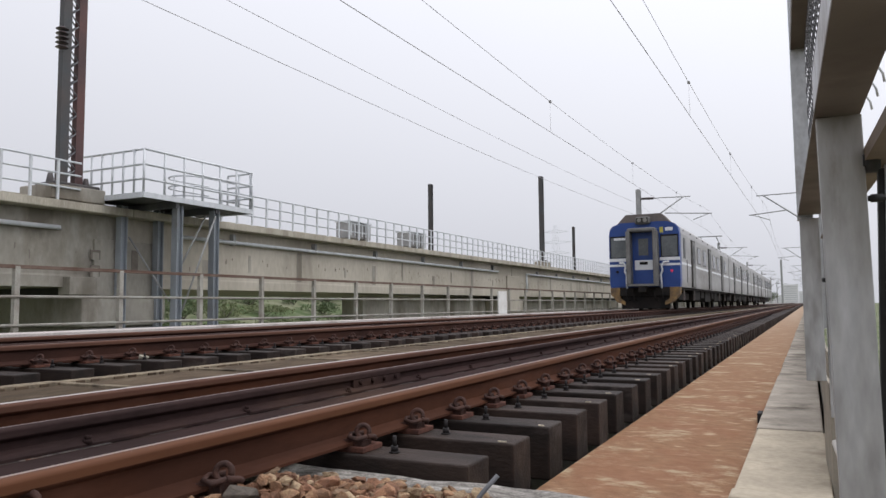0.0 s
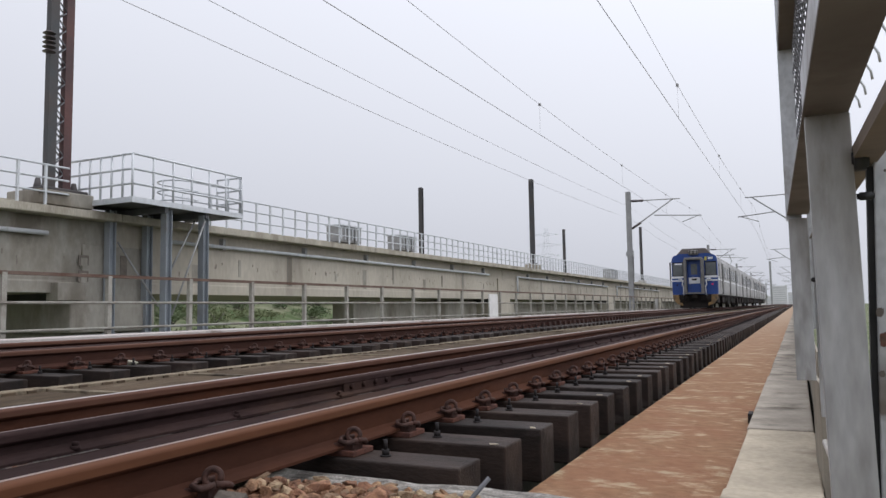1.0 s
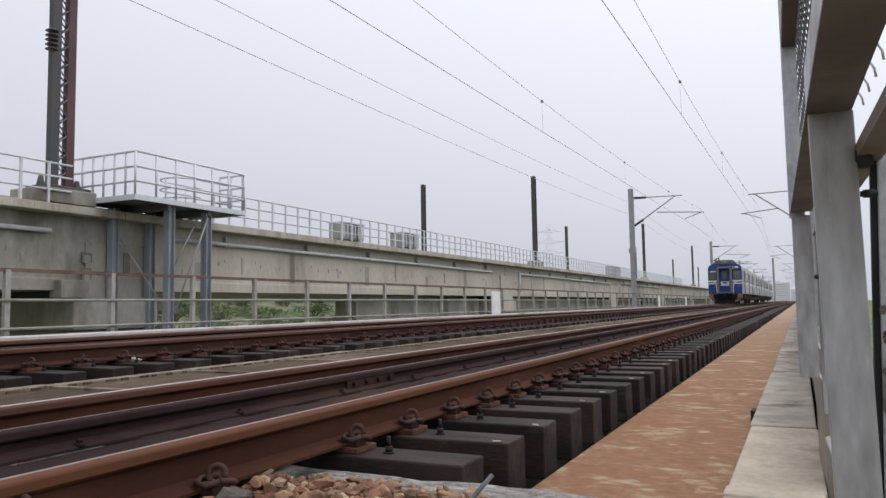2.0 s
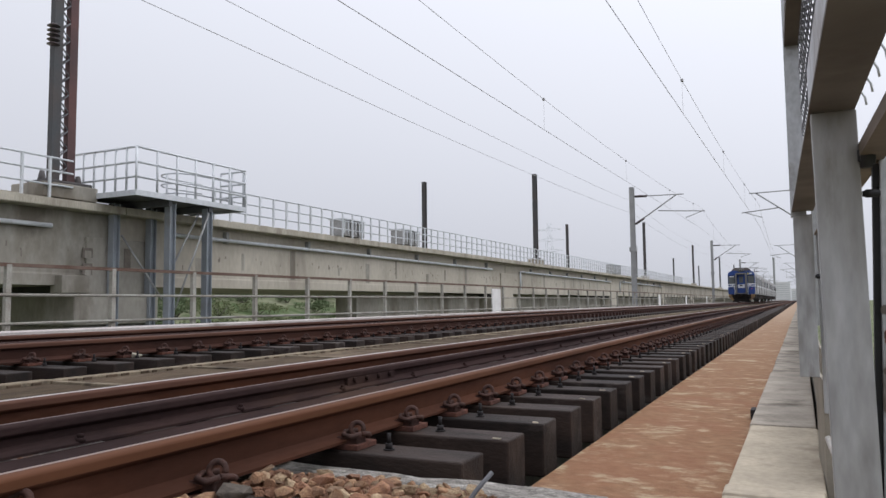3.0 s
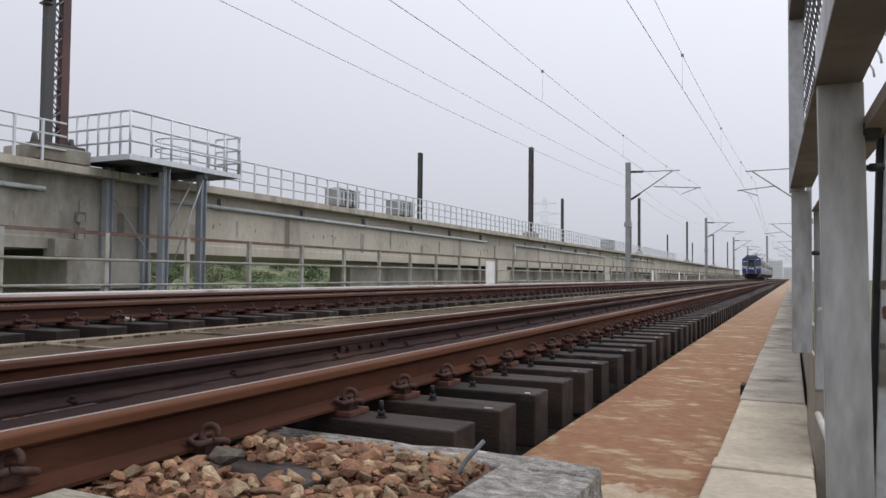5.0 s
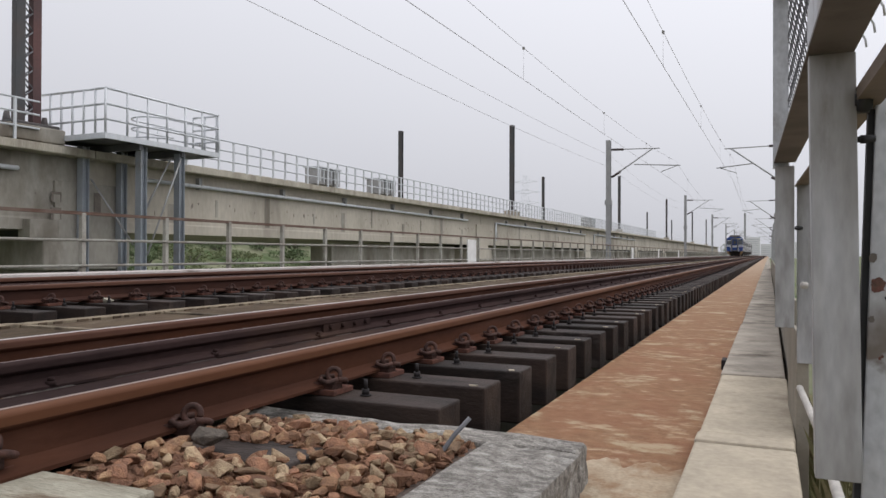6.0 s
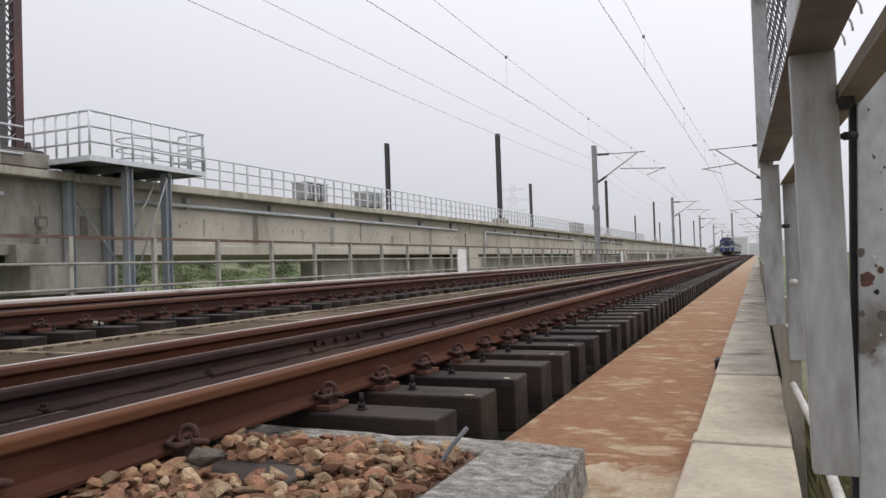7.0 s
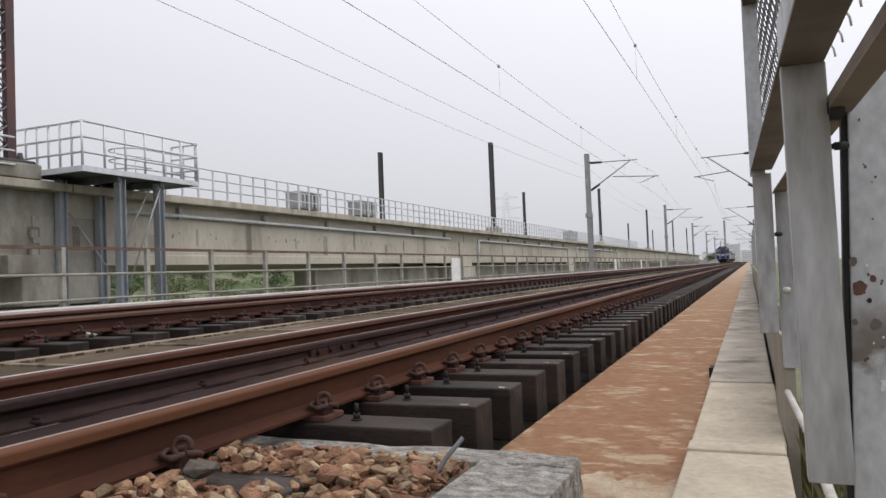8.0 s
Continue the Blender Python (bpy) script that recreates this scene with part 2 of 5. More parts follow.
KERB = material("pale_kerb_concrete", (0.50, 0.455, 0.43), (0.43, 0.39, 0.37), 0.9, 0.0, 3, 40, 0.3, stain=(0.22, 0.185, 0.16), stain_at=0.60, spec=0.1)
WALKBOARD = material("walkway_board", (0.112, 0.083, 0.056), (0.074, 0.055, 0.040), 0.95, 0.0, 5, 60, 0.4, varied=0.3, stain=(0.15, 0.118, 0.085), stain_at=0.6, stretch=(2.5, 0.8, 1), spec=0.05)
WALKEDGE = material("walkway_edge_timber", (0.25, 0.205, 0.145), (0.165, 0.135, 0.098), 0.9, 0.0, 9, 60, 0.4, varied=0.25, spec=0.1, stain=(0.075, 0.06, 0.045), stain_at=0.57)
MAST = material("grey_mast_steel", (0.36, 0.36, 0.36), (0.30, 0.30, 0.30), 0.6, 0.1, 2, 40, 0.05)
POLE_DARK = material("dark_pole_paint", (0.055, 0.058, 0.062), (0.075, 0.062, 0.058), 0.6, 0.1, 1.2, 30, 0.05)
POLE_RED = material("red_oxide_paint", (0.11, 0.045, 0.04), (0.075, 0.04, 0.04), 0.6, 0.1, 1.2, 30, 0.05)
WIRE = material("weathered_wire", (0.47, 0.46, 0.47), None, 0.7, 0.0, 5, 40, 0.0)
INSUL = material("brown_insulator", (0.07, 0.05, 0.05), None, 0.35, 0.0, 5, 40, 0.0)
COL_BLUE = material("bluish_column_steel", (0.325, 0.35, 0.38), (0.27, 0.29, 0.31), 0.5, 0.2, 1.2, 30, 0.05, stain=(0.22, 0.21, 0.20), stain_at=0.63, grain_by=0.15)
DARK_STEEL = material("dark_platform_steel", (0.15, 0.15, 0.155), (0.10, 0.10, 0.11), 0.65, 0.1, 2, 30, 0.05)
EQUIP = material("equipment_grey", (0.33, 0.33, 0.325), (0.26, 0.26, 0.255), 0.6, 0.1, 3, 40, 0.05, stain=(0.19, 0.185, 0.18), stain_at=0.62)
STONE = material("brown_ballast_stone", (0.34, 0.195, 0.112), (0.215, 0.128, 0.083), 0.9, 0.0, 45, 220, 0.8, varied=0.35, stain=(0.40, 0.27, 0.155), stain_at=0.60, spec=0.12)
STONE_GREY = material("tan_ballast_stone", (0.43, 0.325, 0.205), (0.30, 0.215, 0.14), 0.9, 0.0, 45, 220, 0.8, varied=0.35, stain=(0.19, 0.10, 0.058), stain_at=0.57, spec=0.12)
STONE_RED = material("red_brown_ballast_stone", (0.315, 0.165, 0.10), (0.205, 0.115, 0.078), 0.9, 0.0, 45, 220, 0.8, varied=0.4, stain=(0.37, 0.21, 0.12), stain_at=0.61, spec=0.12)
STONE_ASH = material("ash_grey_stone", (0.245, 0.165, 0.105), (0.16, 0.108, 0.074), 0.9, 0.0, 50, 200, 0.6, varied=0.2, spec=0.1)
STONE_DARK = material("dark_grey_stone", (0.135, 0.115, 0.095), (0.09, 0.077, 0.066), 0.9, 0.0, 50, 200, 0.6, spec=0.1)
PALE_TIMBER = material("bleached_timber", (0.37, 0.345, 0.275), (0.27, 0.25, 0.195), 0.95, 0.0, 14, 90, 0.6, stretch=(0.5, 2.2, 2.2), stain=(0.16, 0.12, 0.085), stain_at=0.57, spec=0.1)
SOIL = material("ballast_soil", (0.12, 0.085, 0.065), (0.08, 0.06, 0.05), 0.95, 0.0, 12, 80, 0.6)
GRASSLAND = material("grassland", (0.165, 0.178, 0.105), (0.205, 0.205, 0.135), 0.95, 0.0, 0.25, 3.5, 0.3, stain=(0.07, 0.10, 0.04), stain_at=0.52, spec=0.1)
LEAF = material("shrub_leaf", (0.085, 0.125, 0.052), (0.12, 0.15, 0.068), 0.75, 0.0, 0.5, 6, 0.2)
LEAF_PALE = material("pale_scrub_leaf", (0.17, 0.19, 0.09), (0.13, 0.155, 0.07), 0.75, 0.0, 0.5, 6, 0.2)
DRY_GRASS = material("dry_grass", (0.16, 0.125, 0.06), (0.10, 0.11, 0.04), 0.9, 0.0, 10, 60, 0.2)
PIPE = material("white_conduit", (0.50, 0.47, 0.43), (0.38, 0.355, 0.32), 0.6, 0.0, 8, 60, 0.05)
TRAIN_BLUE = material("train_blue_paint", (0.014, 0.058, 0.255), (0.011, 0.044, 0.20), 0.45, 0.0, 1.5, 30, 0.03, stain=(0.016, 0.045, 0.15), stain_at=0.62)
TRAIN_STEEL = material("train_stainless", (0.40, 0.388, 0.39), (0.33, 0.32, 0.32), 0.5, 0.25, 0.8, 20, 0.05, stain=(0.20, 0.18, 0.165), stain_at=0.62, stretch=(1, 0.4, 1.6))
TRAIN_GREY = material("train_grey_frame", (0.185, 0.18, 0.175), (0.13, 0.125, 0.12), 0.55, 0.15, 2, 30, 0.04)
TRAIN_ROOF = material("train_roof_grime", (0.17, 0.14, 0.13), (0.12, 0.105, 0.10), 0.85, 0.0, 1.5, 20, 0.1)
TRAIN_WHITE = material("train_white_paint", (0.75, 0.76, 0.78), (0.68, 0.69, 0.72), 0.4, 0.0, 2, 30, 0.03)
TRAIN_BLACK = material("train_underframe_black", (0.016, 0.015, 0.015), (0.030, 0.025, 0.022), 0.85, 0.0, 3, 30, 0.1, spec=0.15)
TRAIN_YELLOW = material("train_dirty_yellow", (0.30, 0.18, 0.06), (0.13, 0.085, 0.05), 0.7, 0.0, 4, 30, 0.08, stain=(0.06, 0.05, 0.04), stain_at=0.6)
GLASS = material("dark_train_glass", (0.03, 0.033, 0.037), None, 0.4, 0.0, 2, 20, 0.0, spec=0.2)
SIGN_YELLOW = material("yellow_sign_paint", (0.55, 0.48, 0.08), None, 0.5, 0.0, 2, 20, 0.0)
SIDE_GLASS = material("coach_window_glass", (0.055, 0.058, 0.062), (0.035, 0.037, 0.04), 0.2, 0.0, 1.5, 20, 0.0, spec=0.4)
# grey base holds the reflection seen in the cab glass
CAB_GLASS = material("cab_glass_reflection", (0.13, 0.14, 0.145), (0.09, 0.10, 0.105), 0.15, 0.0, 1.5, 20, 0.0)
# window tone lifted close to the wall's, as haze in the colour
FAR_GLASS = material("hazed_far_window", (0.62, 0.62, 0.64), None, 0.5, 0.0, 1, 10, 0.0)
TAIL_LAMP = material("red_tail_lamp", (0.4, 0.02, 0.06), None, 0.3, 0.0, 2, 20, 0.0, glow=(0.22, 0.01, 0.05))
LAMP_GLASS = material("lamp_glass", (0.25, 0.24, 0.22), None, 0.15, 0.0, 2, 20, 0.0)
# whitish with distance haze mixed into the wall colour
FAR_WALL = material("hazed_building_wall", (0.74, 0.73, 0.74), (0.70, 0.69, 0.70), 0.85, 0.0, 0.1, 2, 0.0)
DARK_SLIT = material("dark_bearing_gap", (0.05, 0.048, 0.045), None, 0.9, 0.0, 2, 20, 0.0)


# ---- mesh helpers ----
def box(bm, x0, x1, y0, y1, z0, z1, bevel=0.0):
    vs = [bm.verts.new((x, y, z)) for x in (x0, x1) for y in (y0, y1) for z in (z0, z1)]
    fs = [bm.faces.new([vs[i] for i in q]) for q in ((0, 1, 3, 2), (4, 6, 7, 5), (0, 4, 5, 1), (2, 3, 7, 6), (0, 2, 6, 4), (1, 5, 7, 3))]
    if bevel:
        es = list({e for f in fs for e in f.edges})
        bmesh.ops.bevel(bm, geom=es, offset=bevel, segments=2, affect="EDGES", profile=0.5)
    return vs


def rod(bm, a, b, r, n=8, r2=None):
    """A round bar from a to b."""
    a, b = Vector(a), Vector(b)
    d = (b - a)
    q = d.to_track_quat("Z", "Y")
    r2 = r if r2 is None else r2
    lo = [bm.verts.new(a + q @ Vector((r * math.cos(2 * math.pi * i / n), r * math.sin(2 * math.pi * i / n), 0))) for i in range(n)]
    hi = [bm.verts.new(b + q @ Vector((r2 * math.cos(2 * math.pi * i / n), r2 * math.sin(2 * math.pi * i / n), 0))) for i in range(n)]
    for i in range(n):
        f = bm.faces.new((lo[i], lo[(i + 1) % n], hi[(i + 1) % n], hi[i]))
        f.smooth = True
    bm.faces.new(lo[::-1])
    bm.faces.new(hi)


def path_rod(bm, pts, r, n=7):
    """A bent round bar through the points, with mitred bends."""
    pts = [Vector(p) for p in pts]
    rings, side = [], None
    for i, p in enumerate(pts):
        d = (pts[min(i + 1, len(pts) - 1)] - pts[max(i - 1, 0)]).normalized()
        if side is None:
            side = d.orthogonal().normalized()
        side = (side - d * side.dot(d)).normalized()
        up = d.cross(side)
        rings.append([bm.verts.new(p + side * (r * math.cos(2 * math.pi * k / n)) + up * (r * math.sin(2 * math.pi * k / n))) for k in range(n)])
    for a, b in zip(rings, rings[1:]):
        for k in range(n):
            f = bm.faces.new((a[k], a[(k + 1) % n], b[(k + 1) % n], b[k]))
            f.smooth = True
    bm.faces.new(rings[0][::-1])
    bm.faces.new(rings[-1])


def extrude_y(bm, prof, y0, y1, closed=True):
    """A profile of (x, z), counter-clockwise seen from -y, drawn out along y."""
    a = [bm.verts.new((x, y0, z)) for x, z in prof]
    b = [bm.verts.new((x, y1, z)) for x, z in prof]
    k = len(prof)
    for i in range(k):
        bm.faces.new((a[i], a[(i + 1) % k], b[(i + 1) % k], b[i]))
    bm.faces.new(a)
    bm.faces.new(b[::-1])


def i_section(bm, cx, cy, w, d, tf, tw, z0, z1):
    """An upright I section: flanges across x at both ends in y, a web between."""
    prof = [(-w, -d), (w, -d), (w, -d + tf), (tw, -d + tf), (tw, d - tf), (w, d - tf), (w, d), (-w, d), (-w, d - tf), (-tw, d - tf), (-tw, -d + tf), (-w, -d + tf)]
    lo = [bm.verts.new((cx + x, cy + y, z0)) for x, y in prof]
    hi = [bm.verts.new((cx + x, cy + y, z1)) for x, y in prof]
    for i in range(12):
        bm.faces.new((lo[i], lo[(i + 1) % 12], hi[(i + 1) % 12], hi[i]))
    bm.faces.new(lo[::-1])
    bm.faces.new(hi)
    return bm


def mesh_of(name, bm, mat):
    bmesh.ops.recalc_face_normals(bm, faces=bm.faces)
    me = bpy.data.meshes.new(name)
    bm.to_mesh(me)
    bm.free()
    for m in (mat if isinstance(mat, (list, tuple)) else (mat,)):
        me.materials.append(m)
    return me


def part(name, bm, mat, parent=None, label=""):
    """Links a bmesh as one mesh object under a thing or a part."""
    me = bm if isinstance(bm, bpy.types.Mesh) else mesh_of(name, bm, mat)
    ob = new(name, me)
    ob.parent = parent
    return tagged(ob, label) if label else ob


def boxes(*rows, bevel=0.0):
    bm = bmesh.new()
    for r in rows:
        box(bm, *r, bevel=bevel)
    return bm


def thing(name, label, category, group="", kind="", at=(0, 0, 0)):
    ob = new(name)
    ob.location = at
    return tagged(ob, label, category, group, kind)


def structure(name, bm, mat, label="", category=""):
    ob = part(name, bm, mat)
    return tagged(ob, label, category, "", "structure")


# ---- the plan, in metres: x across the line, y along it, z from the rail heads ----
NEAR_X, FAR_X, FAR_Z = -2.15, -5.93, 0.10
TIE_TOP, TIE_Y, TIE_STEP = -0.175, 2.385, 0.435
BRIDGE_Y, END_Y = 2.26, 420.0
VIA_X, VIA_TOP = -16.3, 3.05


def rail_profile(cx, z=0.0, h=0.150):
    """A flat-bottom rail: foot, web and head."""
    half = [(0.0635, -h), (0.0635, -h + 0.010), (0.03, -h + 0.022), (0.0085, -h + 0.032), (0.0075, -0.052), (0.028, -0.040), (0.0325, -0.034), (0.0325, -0.014), (0.0305, -0.0085), (0.025, -0.0042), (0.016, -0.0016), (0.006, -0.0003)]
    pts = half + [(-x, zz) for x, zz in half[::-1]]
    return [(cx + x, z + zz) for x, zz in pts]


def rail(parent, name, cx, z, mats, y0=-9.0, y1=END_Y, h=0.150, label="", bright=0.002):
    bm = bmesh.new()
    ys = [y0, 0, 4, 10, 25, 60, 150, y1]
    prof = rail_profile(cx, z, h)
    rows = [[bm.verts.new((x, y, zz)) for x, zz in prof] for y in ys]
    k = len(prof)
    for a, b in zip(rows, rows[1:]):
        for i in range(k):
            f = bm.faces.new((a[i], a[(i + 1) % k], b[(i + 1) % k], b[i]))
            low, mid_x = min(prof[i][1], prof[(i + 1) % k][1]), (prof[i][0] + prof[(i + 1) % k][0]) / 2 - cx
            # faces left of bright on the crown carry the painted sheen
            if low > z - 0.037 and len(mats) > 1:
                f.material_index = 2 if low > z - 0.005 and mid_x < bright and len(mats) > 2 else 1
                f.smooth = low > z - 0.016
    bm.faces.new(rows[0])
    bm.faces.new(rows[-1][::-1])
    return part(name, bm, mats, parent, label)


def sleeper_mesh(half, seedy):
    random.seed(seedy)
    bm = bmesh.new()
    box(bm, -half, half, -0.1, 0.1, -0.235, 0, bevel=0.008)
    ends = (random.uniform(-0.012, 0.012), random.uniform(-0.012, 0.012))
    for v in bm.verts:
        v.co.x += ends[0 if v.co.x < 0 else 1]
        v.co.z += 0.004 * noise.noise(Vector((v.co.x, v.co.y * 9, seedy)))
    return mesh_of("sleeper", bm, TIE)


def clip_mesh():
    """A spring clip: an open ring of bar over a shoulder, with two bent toes on the rail foot."""
    bm = bmesh.new()
    side, up = Vector((0.84, 0.48, 0.25)).normalized(), Vector((-0.35, 0.15, 0.92)).normalized()
    c = Vector((0.018, 0.006, 0.046))
    ring = [c + side * (0.024 * math.cos(a)) + up * (0.024 * math.sin(a)) for a in [radians(d) for d in range(-40, 261, 20)]]
    path_rod(bm, ring + [(-0.012, -0.030, 0.018), (-0.035, -0.052, 0.012)], 0.0095, 8)
    path_rod(bm, [(0.050, -0.018, 0.034), (0.062, 0.018, 0.028), (0.045, 0.052, 0.016), (-0.005, 0.060, 0.012), (-0.040, 0.040, 0.012)], 0.0095, 8)
    path_rod(bm, [(0.050, -0.018, 0.034), (0.030, -0.050, 0.024), (-0.010, -0.046, 0.030), (-0.030, -0.005, 0.034), (0.005, 0.030, 0.036)], 0.0095, 8)
    box(bm, -0.02, 0.042, -0.032, 0.032, -0.012, 0.022, bevel=0.006)
    return mesh_of("spring_clip", bm, CLIP)


def plate_mesh():
    bm = bmesh.new()
    box(bm, -0.17, 0.12, -0.07, 0.07, 0.0, 0.022, bevel=0.004)
    return mesh_of("base_plate", bm, PLATE)


def bolt_mesh():
    bm = bmesh.new()
    rod(bm, (0, 0, 0), (0, 0, 0.006), 0.021, 12)
    rod(bm, (0, 0, 0.006), (0, 0, 0.026), 0.0155, 6)
    rod(bm, (0, 0, 0.026), (0, 0, 0.062), 0.008, 8)
    return mesh_of("hook_bolt", bm, BOLT)


def chip_mesh(seedy):
    """A pale splinter at the worn upper edge of a sleeper's end."""
    random.seed(seedy)
    bm = bmesh.new()
    x, w = random.uniform(-0.03, 0.0), random.uniform(0.010, 0.022)
    vs = box(bm, x - w, x + w, -0.092, -0.082, 0.0, 0.005)
    for v in vs:
        v.co += Vector((random.uniform(-0.006, 0.006), random.uniform(-0.003, 0.003), 0))
    return mesh_of("splinter", bm, COPING)


CHIPS = [chip_mesh(60 + i) for i in range(4)]
SLEEPERS = [sleeper_mesh(1.125, 10 + i) for i in range(5)]
CLIP_ME, PLATE_ME, BOLT_ME = clip_mesh(), plate_mesh(), bolt_mesh()


def track(name, cx, z, label, sleepers_near, clips_to):
    tr = thing(name, label, "railway track", "tracks on the bridge")
    g = 0.5335 + 0.0325
    for s in (-1, 1):
        rail(tr, "rail", cx + s * g, z + (0.018 if s < 0 else 0), [RAIL_RUST if z == 0 else RAIL_WEB, RAIL_TOP if z == 0 and s > 0 else RAIL_DULL, RAIL_BRIGHT if s < 0 and z == 0 else RAIL_SHINE], bright=0.02 if s < 0 and z == 0 else 0.002, label="rust-brown running rail, sky sheen painted on its worn head")
    for s in ((-1,) if z == 0 else (-1, 1)):
        rail(tr, "guard_rail", cx + s * (g - 0.27), z - 0.03, [RAIL_DARK, RAIL_DARK, RAIL_GLINT], h=0.110, label="dark rusted guard rail inside the gauge")
    n_all = int((END_Y - TIE_Y) / TIE_STEP)
    for i in range(sleepers_near):
        y = TIE_Y + i * TIE_STEP
        sl = part("sleeper", SLEEPERS[i % 5], None, tr)
        sl.location = (cx, y, z + TIE_TOP)
        if z == 0 and i < 26 and i % 3 != 0:
            ch = part("splinter", CHIPS[i % 4], None, sl, "pale splintered edge")
            ch.location = (1.09, 0, 0.002)
        if y < clips_to:
            for s in (-1, 1):
                pl_ob = part("base_plate", PLATE_ME, None, sl)
                pl_ob.location = (s * g, 0, 0)
                cl = part("spring_clip", CLIP_ME, None, sl)
                cl.location = (s * g + 0.066, -0.02, 0.026)
                bo = part("hook_bolt", BOLT_ME, None, sl)
                bo.location = (s * (g + 0.215), 0.0, 0)
    bm = bmesh.new()
    for i in range(sleepers_near, n_all):
        y = TIE_Y + i * TIE_STEP
        box(bm, cx - 1.13, cx + 1.13, y - 0.1, y + 0.1, z + TIE_TOP - 0.235, z + TIE_TOP)
    tagged(part("sleeper_row", bm, TIE, tr), kind="stuff")
    bm = bmesh.new()
    for i in range(int((min(60, END_Y) - clips_to) / TIE_STEP)):
        y = TIE_Y + (int((clips_to - TIE_Y) / TIE_STEP) + 1 + i) * TIE_STEP
        for s in (-1, 1):
            box(bm, cx + s * g + 0.05, cx + s * g + 0.12, y - 0.05, y + 0.05, z + TIE_TOP, z + TIE_TOP + 0.1)
    tagged(part("clip_row", bm, CLIP, tr), kind="stuff")
    return tr


near_track = track("railway_track", NEAR_X, 0.0, "rust-brown rails on dark creosoted bridge sleepers with spring clips", 130, 34.0)
far_track = track("railway_track", FAR_X, FAR_Z, "rust-brown rails on dark bridge sleepers beyond a boarded walkway", 110, 16.0)

spike_bm = bmesh.new()
rod(spike_bm, (0, 0, 0), (0, 0, 0.018), 0.018, 8)
rod(spike_bm, (0, 0, 0.018), (0, 0, 0.032), 0.012, 6)
SPIKE_ME = mesh_of("spike", spike_bm, RAIL_DARK)
for i in range(24):
    o = part("spike", SPIKE_ME, None, near_track)
    o.location = (-2.395, 1.0 + i * 0.87, -0.132)

part("guard_board", boxes((-2.37, -1.70, -9.0, END_Y, -0.170, -0.142)), RAIL_DARK, near_track, "dark steel strap between the rails")

# fishplate on the guard rail
bm = boxes((-2.432, -2.418, 3.70, 4.26, -0.125, -0.050))
for k in range(4):
    rod(bm, (-2.42, 3.77 + k * 0.14, -0.088), (-2.395, 3.77 + k * 0.14, -0.088), 0.017, 6)
part("fishplate", bm, RAIL_DARK, near_track, "bolted fishplate over a guard rail joint")

# ---- bridge: girders, walkways, copings ----
for cx, z in ((NEAR_X, 0.0), (FAR_X, FAR_Z)):
    girders = thing("bridge_girder", "dark painted steel plate girder carrying the sleepers", "girder", "bridge girders")
    for s in (-1, 1):
        x = cx + s * 0.75
        top = z + TIE_TOP - 0.235
        part("web", boxes((x - 0.008, x + 0.008, BRIDGE_Y, END_Y, top - 1.3, top - 0.022)), GIRDER, girders)
        part("flange", boxes((x - 0.14, x + 0.14, BRIDGE_Y, END_Y, top - 0.022, top)), GIRDER, girders)
        part("flange", boxes((x - 0.14, x + 0.14, BRIDGE_Y, END_Y, top - 1.322, top - 1.3)), GIRDER, girders)
    bm = bmesh.new()
    y = BRIDGE_Y + 0.3
    while y < 60:
        for s in (-1, 1):
            box(bm, cx - 0.74, cx + 0.74, y, y + 0.09, z - 0.75, z - 0.66)
        y += 1.8
    part("cross_brace", bm, GIRDER, girders)

WALK_L, WALK_R, WALK_Z = -0.945, -0.22, -0.35
SLAB_EDGE = -0.235
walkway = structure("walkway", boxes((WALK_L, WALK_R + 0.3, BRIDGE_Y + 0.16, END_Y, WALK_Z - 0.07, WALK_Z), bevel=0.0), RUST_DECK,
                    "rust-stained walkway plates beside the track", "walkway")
structure("apron", boxes((-0.60, WALK_R + 0.3, -9.0, BRIDGE_Y + 0.156, WALK_Z - 0.5, WALK_Z - 0.006)), SANDY, "sandy concrete apron at the bridge end", "pavement")

bm = bmesh.new()
rows_s = []
for i in range(41):
    x = -0.60 + (SLAB_EDGE + 0.60) * i / 40
    far = BRIDGE_Y + 0.22 + 0.16 * abs(noise.noise(Vector((x * 7, 3.0, 0)))) + 0.07 * noise.noise(Vector((x * 31, 9.0, 0)))
    rows_s.append([bm.verts.new((x, y, z)) for y, z in ((BRIDGE_Y - 0.3, WALK_Z - 0.002), (BRIDGE_Y + 0.12, WALK_Z + 0.004), (far - 0.03, WALK_Z + 0.0045), (far, WALK_Z + 0.0005))])
for a, b in zip(rows_s, rows_s[1:]):
    for k in range(3):
        bm.faces.new((a[k], b[k], b[k + 1], a[k + 1]))
structure("sand_spill", bm, SANDY, "sandy dirt washed over the start of the walkway", "sand")

coping = thing("coping", "row of pale concrete coping slabs with dirty joints along the parapet", "coping", kind="structure")
SLAB_L, SLAB_R, SLAB_Z = -0.232, 0.088, -0.29
random.seed(5)
joints = [-9.0, -7.5, -6.0, -4.5, -3.0, -1.6, -0.1, 1.35, 2.69, 2.84, 4.25, 5.13, 6.0]
while joints[-1] < 60:
    joints.append(joints[-1] + 1.35)
for a, b in zip(joints, joints[1:]):
    bm = bmesh.new()
    dz, dx = random.uniform(-0.004, 0.004), random.uniform(-0.004, 0.004)
    box(bm, SLAB_L + dx, SLAB_R + dx, a + 0.009, b - 0.009, SLAB_Z - 0.09 + dz, SLAB_Z + dz + (0.008 if b - a < 0.2 else 0), bevel=0.009)
    part("coping_slab", bm, COPING if a < 4.0 else COPING_DIRTY, coping)
